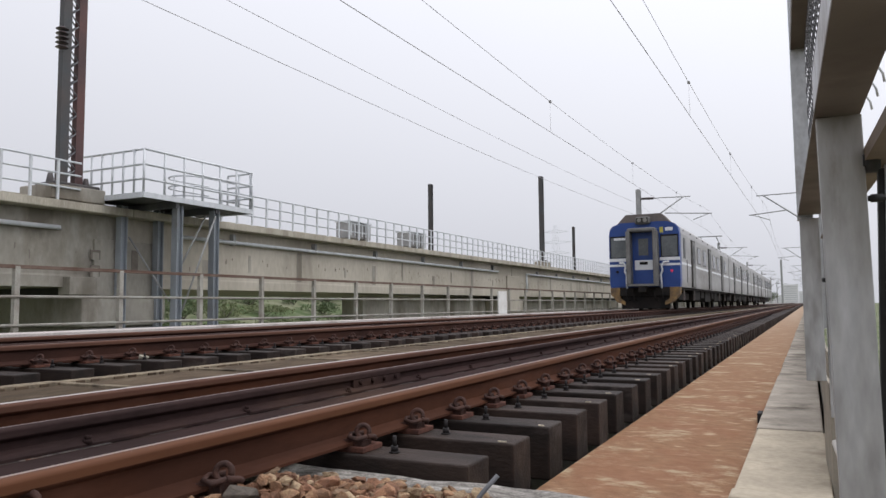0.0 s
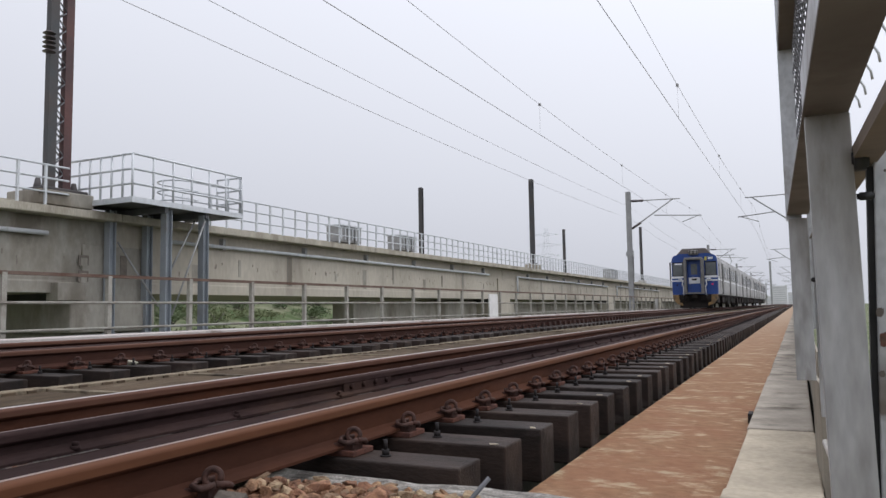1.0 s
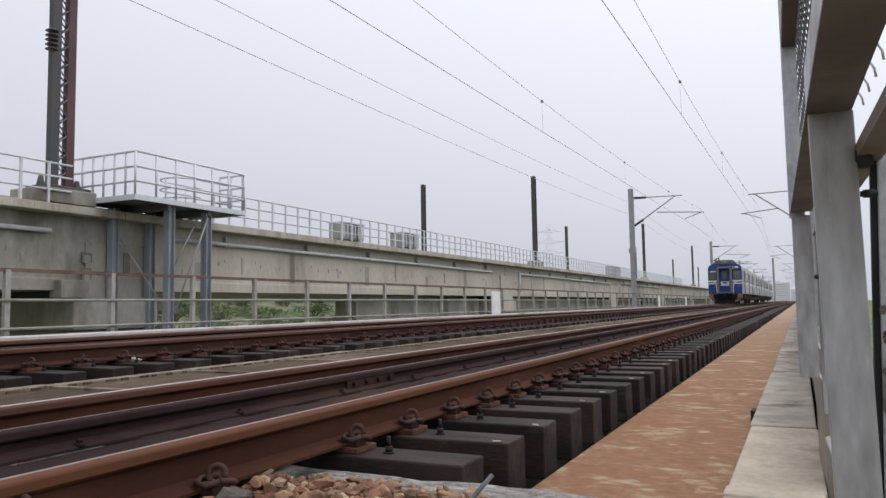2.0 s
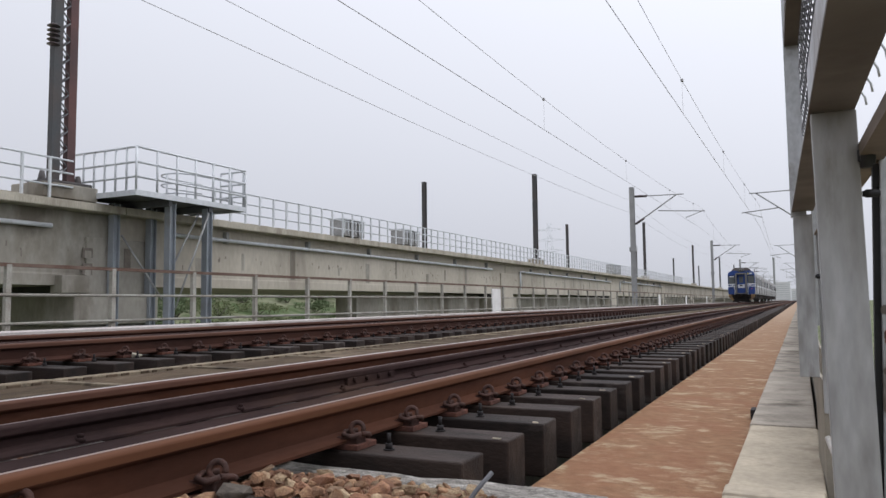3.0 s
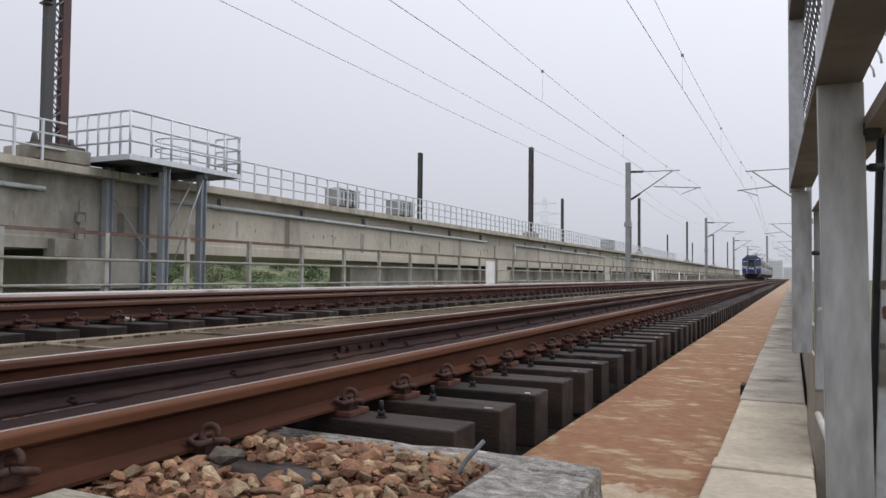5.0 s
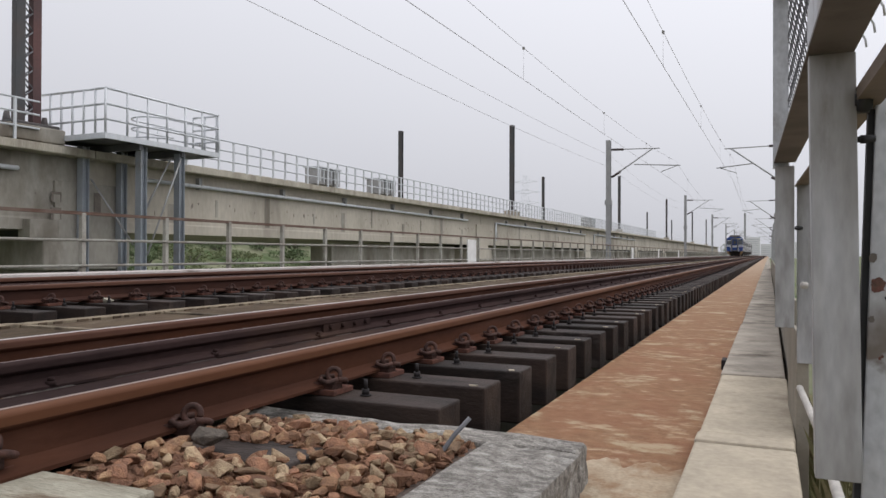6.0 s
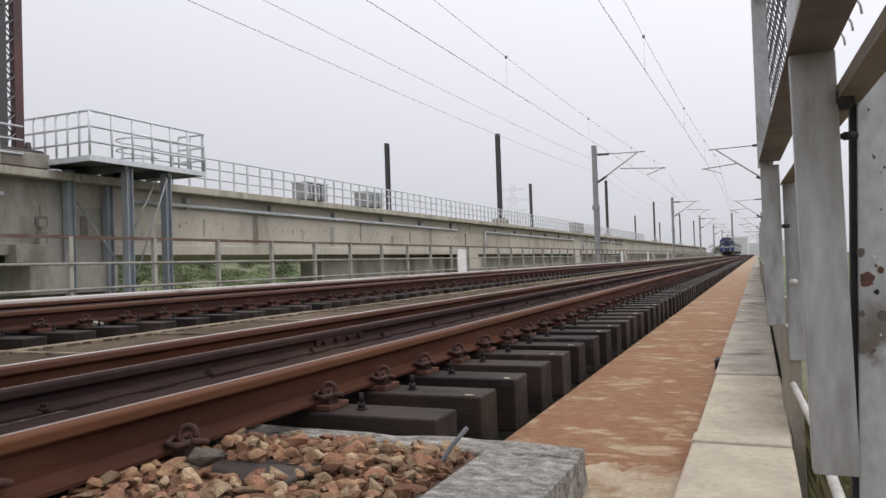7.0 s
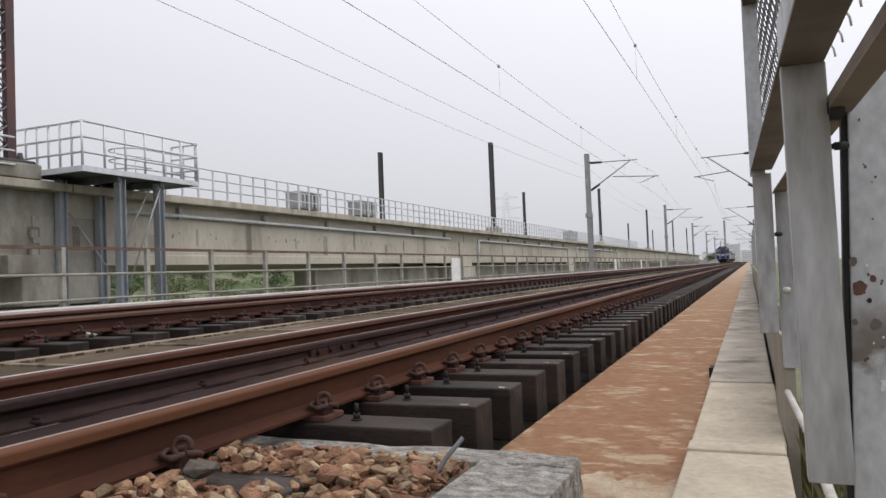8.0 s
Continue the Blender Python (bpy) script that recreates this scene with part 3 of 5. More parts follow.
part("coping_slab", boxes((SLAB_L, SLAB_R, joints[-1], END_Y, SLAB_Z - 0.09, SLAB_Z)), COPING_DIRTY, coping)
part("coping_core", boxes((SLAB_L + 0.02, SLAB_R - 0.02, -9.0, END_Y, -1.6, SLAB_Z - 0.085)), OLD_CONC, coping)
blk = tagged(part("cable_bracket", boxes((-0.262, -0.236, 4.80, 4.94, WALK_Z, WALK_Z + 0.060), bevel=0.004), BOLT), "small dark steel bracket on the walkway against the coping", "bracket")

# boarded walkway between the tracks
mid = thing("middle_walkway", "grey boarded walkway with a pale timber edge between the tracks", "walkway", kind="structure")
MW_L, MW_R, MW_Z = -4.42, -3.33, -0.12
random.seed(8)
y = -5.86
board = mesh_of("board", boxes((MW_L + 0.07, MW_R, 0.008, 1.19, -0.04, 0.0), bevel=0.005), WALKBOARD)
strip = mesh_of("cross_strip", boxes((MW_L + 0.07, MW_R, -0.028, 0.028, -0.03, 0.012), bevel=0.004), WALKEDGE)
edge = mesh_of("edge_timber", boxes((MW_L - 0.05, MW_L + 0.058, 0.004, 1.19, -0.08, 0.016), bevel=0.006), WALKEDGE)
while y < 90:
    for n_, me in (("board", board), ("cross_strip", strip), ("edge_timber", edge)):
        o = part(n_, me, None, mid)
        o.location = (0, y - 0.54, MW_Z + random.uniform(-0.004, 0.004))
    y += 1.20
# dark dashes drawn as the shaded gaps along the edge timber
dash = mesh_of("packing_strip", boxes((MW_L + 0.062, MW_L + 0.074, 0, 0.10, -0.01, 0.014), bevel=0.002), WALKBOARD)
y = 0.6
while y < 16:
    o = part("packing_strip", dash, None, mid)
    o.location = (random.uniform(-0.004, 0.004), y, MW_Z)
    o.scale = (1, random.uniform(0.35, 0.9), 1)
    y += random.uniform(0.10, 0.19)
part("walkway_frame", boxes((MW_L + 0.1, MW_L + 0.2, -2, END_Y, MW_Z - 0.4, MW_Z - 0.085), (MW_R - 0.2, MW_R - 0.1, -2, END_Y, MW_Z - 0.4, MW_Z - 0.085)), GIRDER, mid)
part("far_boards", boxes((MW_L, MW_R, y - 0.5, END_Y, MW_Z - 0.04, MW_Z)), WALKBOARD, mid)

# far edge of the bridge: kerb and pipe railing
structure("kerb", boxes((-8.15, -7.72, -8.0, END_Y, -1.2, 0.105), bevel=0.01), KERB, "pale concrete kerb along the far edge of the bridge", "kerb")
structure("far_walkway", boxes((-7.70, -7.13, -8.0, END_Y, -0.5, -0.25)), OLD_CONC, "grey concrete strip beside the far track", "walkway")
railing = thing("bridge_railing", "weathered pipe railing with a rusty top rail along the bridge", "railing")
RX = -8.6
post_me = mesh_of("post", boxes((-0.032, 0.032, -0.032, 0.032, -1.3, 0.90)), RAILING)
for i in range(-4, 110):
    o = part("post", post_me, None, railing)
    o.location = (RX, 7.16 + 1.5 * i + 0.02 * math.sin(i * 2.3), 0)
part("top_rail", boxes((RX - 0.03, RX + 0.03, -6, 260, 0.872, 0.915)), RAILING_RUST, railing, "rust-brown top rail")
for zz in (0.525, 0.175):
    bm = bmesh.new()
    rod(bm, (RX + 0.04, -6, zz), (RX + 0.04, 260, zz), 0.019, 8)
    part("pipe_rail", bm, RAILING, railing)
part("edge_beam", boxes((RX - 0.15, RX + 0.15, -6, 260, -1.6, -1.3)), GIRDER, railing)
for yy in (21.3, 51.0, 64.0, 79.0):
    tagged(part("white_board", boxes((RX + 0.05, RX + 0.09, yy - 0.28, yy + 0.42, -0.2, 0.80), bevel=0.006), WHITE_PAINT),
           "blank white board fixed to the bridge railing", "board", "white boards on the railing")

# ---- viaduct ----
via = thing("viaduct", "pale concrete girder viaduct with a stained ledge on piers", "viaduct", kind="structure")
SPAN_Y = [-30, 13.95, 43.5, 73.0, 102.5, 132.0, 161.5, 191.0, 220.5, 250.0, 279.5]
for a, b in zip(SPAN_Y, SPAN_Y[1:]):
    bm = bmesh.new()
    extrude_y(bm, [(VIA_X - 0.44, 0.93), (VIA_X - 0.45, 2.835), (VIA_X - 9.3, 2.835), (VIA_X - 9.25, 0.93)], a + 0.03, b - 0.03)
    part("girder", bm, CONC_DARKER if a < 0 else CONCRETE, via)
    bm = bmesh.new()
    extrude_y(bm, [(VIA_X - 0.02, 2.84), (VIA_X, 2.86), (VIA_X, VIA_TOP), (VIA_X - 0.30, VIA_TOP), (VIA_X - 0.31, 2.98), (VIA_X - 0.9, 2.98), (VIA_X - 0.91, 3.22), (VIA_X - 9.7, 3.22), (VIA_X - 9.7, 2.84)], a + 0.02, b - 0.02)
    part("deck", bm, CONC_LEDGE, via)
    # pale repair patches and ribs on the girder's face
    yy = a + 3.0
    k = 0
    while yy < b - 3:
        part("rib", boxes((VIA_X - 0.452, VIA_X - 0.440 + 0.008 * (k % 2), yy, yy + (0.10 if k % 2 else 0.30), 1.28 + 0.25 * (k % 2), 1.85 + 0.25 * (k % 3))), CONC_DARKER, via)
        yy += 2.1 + 0.5 * (k % 3)
        k += 1
    bm = bmesh.new()
    extrude_y(bm, [(VIA_X - 0.425, 0.925), (VIA_X - 0.425, 1.20), (VIA_X - 0.446, 1.26), (VIA_X - 0.446, 0.925)], a + 1.2, b - 1.2)
    part("girder_foot", bm, CONC_DARKER if a < 0 else CONCRETE, via)
random.seed(44)
# small dark marks scattered in a row on the girder's face
dark_mark_me = mesh_of("dark_mark", boxes((-0.455, -0.441, -0.022, 0.022, -0.5, 0.5)), CONC_SMUDGE)
for k in range(95):
    o = part("dark_mark", dark_mark_me, None, via)
    yy = random.uniform(4.5, 12.6) if k < 24 else random.uniform(16, 43) if k < 70 else random.uniform(45, 72)
    o.location = (VIA_X, yy, 1.86 + random.uniform(-0.09, 0.09) - (0.25 if k % 7 == 0 else 0))
    o.scale = (1, random.uniform(0.5, 1.1), random.uniform(0.04, 0.15))
for p in SPAN_Y[1:]:
    stone = CONC_DARKER if p < 20 else CONCRETE
    part("pier_cap", boxes((VIA_X - 9.4, VIA_X - 0.20, p - 1.35, p + 1.35, -0.1, 0.70), bevel=0.05), stone, via)
    part("end_block", boxes((VIA_X - 0.60, VIA_X - 0.37, p - 0.9, p + 1.2, 0.70, 2.2), bevel=0.02), stone, via)
    # near-black block paints the shade in the gap over the cap
    part("bearing_gap_fill", boxes((VIA_X - 9.0, VIA_X - 0.55, p - 1.2, p + 1.2, 0.7, 0.928)), DARK_SLIT, via)
    part("pier", boxes((VIA_X - 7.5, VIA_X - 0.35, p - 1.15, p + 1.15, -7.0, -0.1), bevel=0.1), stone, via)
# the walls below the spans take the darker concrete tone
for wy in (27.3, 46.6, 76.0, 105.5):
    part("crash_wall", boxes((VIA_X - 2.3, VIA_X - 1.2, wy, wy + (13.7 if wy < 30 else 24.5), -7.0, 0.80)), CONC_DARKER, via, "shaded brown-grey concrete wall under the span")

# dark patches painted as shaded anchor recesses, and a bolt-hung plate, on the pier head
for py, pz, w, h in ((12.92, 1.78, 0.30, 0.26), (12.92, 1.36, 0.30, 0.30), (14.22, 1.66, 0.22, 0.62)):
    part("anchor_pocket", boxes((VIA_X - 0.372, VIA_X - 0.352, py, py + w, pz - h / 2, pz + h / 2), bevel=0.008), CONC_SMUDGE, via, "dark patch painted as a shaded recess on the pier head")
    if w > 0.25:
        part("pocket_infill", boxes((VIA_X - 0.354, VIA_X - 0.345, py + 0.06, py + w - 0.05, pz - h / 2 - 0.02, pz + h / 2 - 0.07)), CONC_DARKER, via)
part("head_block", boxes((VIA_X - 0.60, VIA_X - 0.16, 12.2, 13.0, 0.72, 1.18), bevel=0.02), CONC_DARKER, via)

via_rail = thing("viaduct_railing", "galvanised three-bar railing along the viaduct edge", "railing")
vp_me = mesh_of("post", boxes((-0.028, 0.028, -0.028, 0.028, 0, 1.05)), GALV)
for seg0, seg1 in ((-12.0, 12.4), (17.4, 250.0)):
    i = 0
    while seg0 + i * 0.72 < min(seg1, 120):
        o = part("post", vp_me, None, via_rail)
        o.location = (VIA_X - 0.12, seg0 + i * 0.72, VIA_TOP - 0.03)
        i += 1
    for zz in (0.36, 0.70, 1.03):
        bm = bmesh.new()
        rod(bm, (VIA_X - 0.12, seg0, VIA_TOP - 0.02 + zz), (VIA_X - 0.12, seg1, VIA_TOP - 0.02 + zz), 0.026, 7)
        part("bar", bm, GALV, via_rail)

# conduit along the girder with brackets
conduit = thing("conduit", "grey conduit pipe on brackets under the viaduct ledge", "pipe")
for a, b, zz in ((-20, 12.0, 2.50), (16.0, 41.0, 2.48), (46.0, 72.0, 2.4), (76, 102, 2.4)):
    bm = bmesh.new()
    rod(bm, (VIA_X - 0.33, a, zz), (VIA_X - 0.33, b, zz - 0.10), 0.06, 10)
    if a > 40:
        rod(bm, (VIA_X - 0.33, a, zz), (VIA_X - 0.33, a, 1.2), 0.06, 10)
    part("pipe", bm, GALV, conduit)
    yy = a + 2.2
    while yy < b:
        part("bracket", boxes((VIA_X - 0.45, VIA_X - 0.28, yy - 0.06, yy + 0.06, zz - 0.10, zz + 0.26)), EQUIP, conduit)
        yy += 4.4

# ---- access platform ----
plat = thing("access_platform", "galvanised steel access platform with railings on four columns", "platform")
PX0, PX1, PY0, PY1, PZ = -17.3, -15.0, 13.12, 17.25, 3.30
part("deck", boxes((PX0, PX1 - 0.064, PY0 + 0.064, PY1 - 0.064, PZ - 0.05, PZ)), DARK_STEEL, plat)
for bx in ((PX0, PX1, PY0, PY0 + 0.06, PZ - 0.10, PZ + 0.04), (PX0, PX1, PY1 - 0.06, PY1, PZ - 0.10, PZ + 0.04), (PX1 - 0.06, PX1 - 0.002, PY0 + 0.062, PY1 - 0.062, PZ - 0.10, PZ + 0.04)):
    part("edge_channel", boxes(bx), GALV, plat)
for cx, cy in ((-15.25, 14.5), (-15.25, 15.88), (-16.5, 13.74), (-16.5, 14.99)):
    w = 0.105
    bm = i_section(bmesh.new(), cx, cy, w, w, 0.022, 0.01, -7, PZ - 0.15)
    part("column", bm, COL_BLUE, plat, "blue-grey steel column of I section")
for a, b in (((-15.12, 14.6, 0.3), (-15.12, 15.8, 3.0)), ((-15.4, 14.6, 1.2), (-15.4, 15.7, 3.0)), ((-16.4, 13.9, 2.3), (-15.4, 14.4, 0.55))):
    bm = bmesh.new()
    rod(bm, a, b, 0.026, 6)
    part("brace", bm, EQUIP, plat)
for jy in (14.3, 15.8):
    part("joist", boxes((PX0 + 0.1, PX1 - 0.1, jy, jy + 0.12, PZ - 0.24, PZ - 0.06)), DARK_STEEL, plat)
part("base_beam", boxes((-15.5, -15.0, 11.5, 17.2, -0.42, -0.12)), DARK_STEEL, plat)


def guard(parent, a, b, n, z0, h, r=0.031, bars=(0.33, 0.66, 1.0)):
    a, b = Vector(a), Vector(b)
    for i in range(n + 1):
        p = a.lerp(b, i / n)
        bm = bmesh.new()
        rod(bm, (p.x, p.y, z0), (p.x, p.y, z0 + h), r, 7)
        part("post", bm, GALV, parent)
    for f in bars:
        bm = bmesh.new()
        rod(bm, (a.x, a.y, z0 + h * f), (b.x, b.y, z0 + h * f), r, 7)
        part("bar", bm, GALV, parent)


guard(plat, (PX1 - 0.031, PY0 + 0.03, 0), (PX1 - 0.031, PY1 - 0.03, 0), 6, PZ, 1.15)
guard(plat, (PX1 - 0.38, PY0 + 0.03, 0), (PX0 - 0.1, PY0 + 0.03, 0), 5, PZ, 1.15)
for f in (0.33, 0.66, 1.0):
    bm = bmesh.new()
    rod(bm, (PX1 - 0.066, PY0 + 0.03, PZ + 1.15 * f), (PX1 - 0.385, PY0 + 0.03, PZ + 1.15 * f), 0.031, 7)
    part("bar", bm, GALV, plat)
guard(plat, (PX1 - 0.10, PY1 - 0.03, 0), (PX0 + 1.3, PY1 - 0.03, 0), 2, PZ, 1.15)
for f in (0.26, 0.52, 0.78):
    bm = bmesh.new()
    arc = [(-16.15 + 0.55 * math.cos(radians(d)), 15.75 - 0.55 * math.sin(radians(d)), PZ + 1.1 * f) for d in range(0, 181, 20)]
    path_rod(bm, [(-15.6, PY1 - 0.12, PZ + 1.1 * f)] + arc + [(-16.7, PY1 - 0.12, PZ + 1.1 * f)], 0.027, 6)
    part("hoop", bm, GALV, plat, "bent tube guard round the ladder hatch")
for hx, hy in ((-15.6, 16.5), (-15.6, 15.75), (-16.15, 15.2), (-16.7, 15.75), (-16.7, 16.5)):
    bm = bmesh.new()
    rod(bm, (hx, hy, PZ), (hx, hy, PZ + 0.87), 0.02, 6)
    part("hoop_post", bm, GALV, plat)

# ---- lattice mast ----
lat = thing("lattice_mast", "tall lattice mast with dark and red painted legs and insulators", "mast", at=(-17.0, 12.42, 3.45))
part("plinth", boxes((-0.7, 0.55, -0.8, 0.75, -0.35, 0.02), bevel=0.03), CONC_DARKER, lat)
part("leg", boxes((-0.09, 0.09, -0.28, -0.04, 0.1, 12.0)), POLE_DARK, lat, "dark painted mast leg")
part("leg", boxes((-0.09, 0.09, 0.17, 0.40, 0.1, 12.0)), POLE_RED, lat, "dark red painted mast leg")
for k in range(24):
    z0 = 0.3 + k * 0.48
    bm = bmesh.new()
    for xx in (-0.07, 0.07):
        rod(bm, (xx, -0.06, z0), (xx, 0.19, z0 + 0.24), 0.02, 5)
        rod(bm, (xx, 0.19, z0 + 0.24), (xx, -0.06, z0 + 0.48), 0.02, 5)
    part("lacing", bm, DARK_STEEL, lat)
for k in range(5):
    bm = bmesh.new()
    rod(bm, (0.2, -0.40, 3.6 + 0.12 * k), (0.2, -0.40, 3.66 + 0.12 * k), 0.16, 10, 0.08)
    part("insulator", bm, INSUL, lat)
for yy in (-0.46, 0.56):
    bm = bmesh.new()
    rod(bm, (0, yy, 0.0), (0, yy, 0.36), 0.13, 10, 0.06)
    part("foot_bolt", bm, POLE_DARK, lat)
part("foot_plate", boxes((-0.4, 0.4, -0.6, 0.7, 0.02, 0.12), bevel=0.03), POLE_DARK, lat)

# ---- unwired poles on the viaduct ----
def viaduct_pole(x, y, top):
    p = thing("viaduct_pole", "dark steel pole without wires on the viaduct", "pole", "unwired viaduct poles", at=(x, y, 2.97))
    h = top - 2.97
    part("shaft", i_section(bmesh.new(), 0, 0, 0.15, 0.15, 0.02, 0.01, 0.3, h), POLE_DARK, p)
    part("plinth", boxes((-0.45, 0.45, -0.5, 0.5, 0, 0.5), bevel=0.03), CONCRETE, p)
    part("collar", boxes((-0.3, 0.3, -0.3, 0.3, 0.5, 0.58)), POLE_DARK, p)
    return p


for y, top in ((50.4, 9.68), (92.0, 10.1), (138.0, 10.4), (187.0, 10.7), (230.0, 10.8)):
    viaduct_pole(-17.0, y, top)
for y, top in ((50.1, 9.8), (89.0, 10.08), (132.0, 10.2), (175.0, 10.2), (222.0, 10.4)):
    viaduct_pole(-25.9, y, top)

# equipment boxes behind the railing
for y0, y1, zt in ((25.35, 27.05, 3.9), (30.45, 32.2, 3.9), (74.0, 78.0, 4.1)):
    eq = thing("equipment_rack", "grey equipment cabinets behind the viaduct railing", "cabinet", "viaduct cabinets", at=(-17.2, y0, 3.22))
    n = 3
    for k in range(n):
        w = (y1 - y0) / n
        part("cabinet_body", boxes((-0.4, 0.3, k * w + 0.04, (k + 1) * w - 0.04, 0, zt - 3.22 - 0.06 * (k % 2)), bevel=0.02), EQUIP, eq)
    part("cover", boxes((-0.45, 0.35, 0, y1 - y0, zt - 3.22, zt - 3.17)), GALV, eq)
    for k in range(6):
        w = (y1 - y0) / 6
        part("slat", boxes((0.31, 0.34, k * w + 0.05, k * w + 0.10, 0.1, zt - 3.3)), GALV, eq)

# ---- catenary ----
def cantilever_mast(x, y, d, dz, top, reg, strut, low):
    """A mast at x whose arms reach out in the direction d: end of the top tube, both ends of the register tube, top of the strut."""
    m = thing("catenary_mast", "grey steel catenary mast with insulated tubular cantilever", "mast", "catenary masts", at=(x, y, -1.2))
    h = 8.05 + 1.2
    part("shaft", i_section(bmesh.new(), 0, 0, 0.15, 0.17, 0.03, 0.012, 0, h), MAST, m)
    part("collar", boxes((-0.22, 0.22, -0.22, 0.22, 4.9, 5.2)), MAST, m)
    for nm, r, a, b in (("top_tube", 0.035, (d * 0.2, 0, 8.62 + dz), (d * top, 0, 8.56 + dz)), ("strut", 0.045, (d * 0.2, 0, low), (d * strut, 0, 8.56 + dz)),
                        ("register_tube", 0.035, (d * reg[0], 0, 7.56 + dz), (d * reg[1], 0, 7.36 + dz)), ("steady_arm", 0.025, (d * (reg[1] - 0.2), 0, 7.36 + dz), (d * (reg[1] - 1.2), 0, 7.0 + dz))):
        bm = bmesh.new()
        rod(bm, a, b, r, 7)
        part(nm, bm, MAST, m)
    for a, b in (((d * 0.2, 0, 8.62 + dz), (d * 1.0, 0, 8.6 + dz)), ((d * 0.2, 0, low), (d * 0.2 + d * 0.22 * (strut - 0.2), 0, low + 0.22 * 1.7))):
        bm = bmesh.new()
        rod(bm, a, b, 0.08, 8)
        part("insulator", bm, INSUL, m, "ribbed brown insulator")
    return m


MAST_Y = [0.0, 49.7, 99.5, 149.0, 198.0, 247.0, 296.0]
for y in MAST_Y[1:]:
    cantilever_mast(-9.9, y, 1, 0.0, 3.35, (1.7, 4.65), 2.9, 6.75)
for y in MAST_Y[1:]:
    cantilever_mast(1.0, y, -1, -0.28, 3.58, (1.9, 4.05), 3.2, 6.0)


def wire_run(name, shape, r, label):
    """A wire through the points that shape(span, u) gives, u from 0 to 1 along the span."""
    w = thing(name, label, "wire", "overhead wires")
    for k, (a, b) in enumerate(zip(MAST_Y, MAST_Y[1:])):
        data = bpy.data.curves.new("wire_span", "CURVE")
        data.dimensions, data.bevel_depth, data.bevel_resolution = "3D", r, 1
        sp = data.splines.new("POLY")
        sp.points.add(12)
        for i in range(13):
            x, z = shape(k, i / 12, a + (b - a) * i / 12)
            sp.points[i].co = (x, a + (b - a) * i / 12, z, 1)
        data.materials.append(WIRE)
        o = new("wire_span", data)
        o.parent = w
    return w


for cx, stag in ((-2.31, 0.27), (-5.87, 0.38)):
    def over(k, u, cx=cx, stag=stag):
        return cx + stag * (1 - 2 * u) * (1 if k % 2 else -1)

    def sag(u):
        return 6.4 - 0.6 * 4 * u * (1 - u)

    wire_run("contact_wire", lambda k, u, y: (over(k, u), 5.0), 0.007, "thin contact wire over the track")
    ms = wire_run("messenger_wire", lambda k, u, y: (over(k, u), sag(u)), 0.0055, "sagging messenger wire with droppers over the track")
    for k, (a, b) in enumerate(zip(MAST_Y[:4], MAST_Y[1:5])):
        for u in (0.17, 0.375, 0.57, 0.765, 0.93):
            bm = bmesh.new()
            x, y = over(k, u), a + (b - a) * u
            rod(bm, (x, y, 5.0), (x, y, sag(u)), 0.003, 4)
            box(bm, x - 0.03, x + 0.03, y - 0.04, y + 0.04, sag(u) - 0.03, sag(u) + 0.03)
            part("dropper", bm, WIRE, ms)
wire_run("feeder_wire", lambda k, u, y: (-9.8, (6.32 + 0.72 * (max(0, y - 10) / 39.7) ** 2) if k == 0 else 7.04 - 0.7 * 4 * u * (1 - u)), 0.0065, "sagging feeder wire along the masts")
wire_run("feeder_wire", lambda k, u, y: (-9.8, (5.56 + 0.68 * (max(0, y - 13) / 36.7) ** 2) if k == 0 else 6.24 - 0.65 * 4 * u * (1 - u)), 0.0065, "sagging feeder wire along the masts")

# ---- bridge end: concrete wall, ballast, stones ----
def rough_block(bm, x0, x1, y0, y1, z0, z1, n=26, amp=0.011, seed=1):
    vs = set(bm.verts)
    box(bm, x0, x1, y0, y1, z0, z1, bevel=0.012)
    mine = [v for v in bm.verts if v not in vs]
    es = list({e for v in mine for e in v.link_edges})
    bmesh.ops.subdivide_edges(bm, edges=es, cuts=n, use_grid_fill=True)
    for v in bm.verts:
        if v not in vs:
            v.co += noise.noise_vector(v.co * 14 + Vector((seed, 0, 0))) * amp + noise.noise_vector(v.co * 45) * amp * 0.5


wall_end = thing("abutment_wall", "chipped weathered concrete wall holding the ballast at the bridge end", "wall", kind="structure")
bm = bmesh.new()
rough_block(bm, -3.4, -0.505, 2.13, 2.26, -1.4, -0.222)
part("back_wall", bm, OLD_CONC, wall_end)
bm = bmesh.new()
rough_block(bm, -0.80, -0.50, -9.0, 2.125, -1.4, -0.222, seed=3)
part("side_wall", bm, OLD_CONC, wall_end)
def ballast_z(x, y):
    """The heaped ballast's surface: highest beside the rail, falling to the walls and between the rails."""
    if x < -1.60:
        return -0.24
    z = -0.150 - 0.060 * max(0.0, min(1.0, (x + 1.52) / 0.66))
    return z - (z + 0.215) * -max(0.0, min(1.0, (y - 1.82) / 0.26)) * -1


bm = bmesh.new()
grid = [[bm.verts.new((-9.5 + 8.69 * (i / 60) ** 0.6, -8.0 + 10.12 * (j / 30) ** 0.6, ballast_z(-9.5 + 8.69 * (i / 60) ** 0.6, -8.0 + 10.12 * (j / 30) ** 0.6) - 0.028)) for i in range(61)] for j in range(31)]
for j in range(30):
    for i in range(60):
        bm.faces.new((grid[j][i], grid[j][i + 1], grid[j + 1][i + 1], grid[j + 1][i]))
structure("ballast_bed", bm, SOIL, "dark soil and fines under the ballast", "ballast")


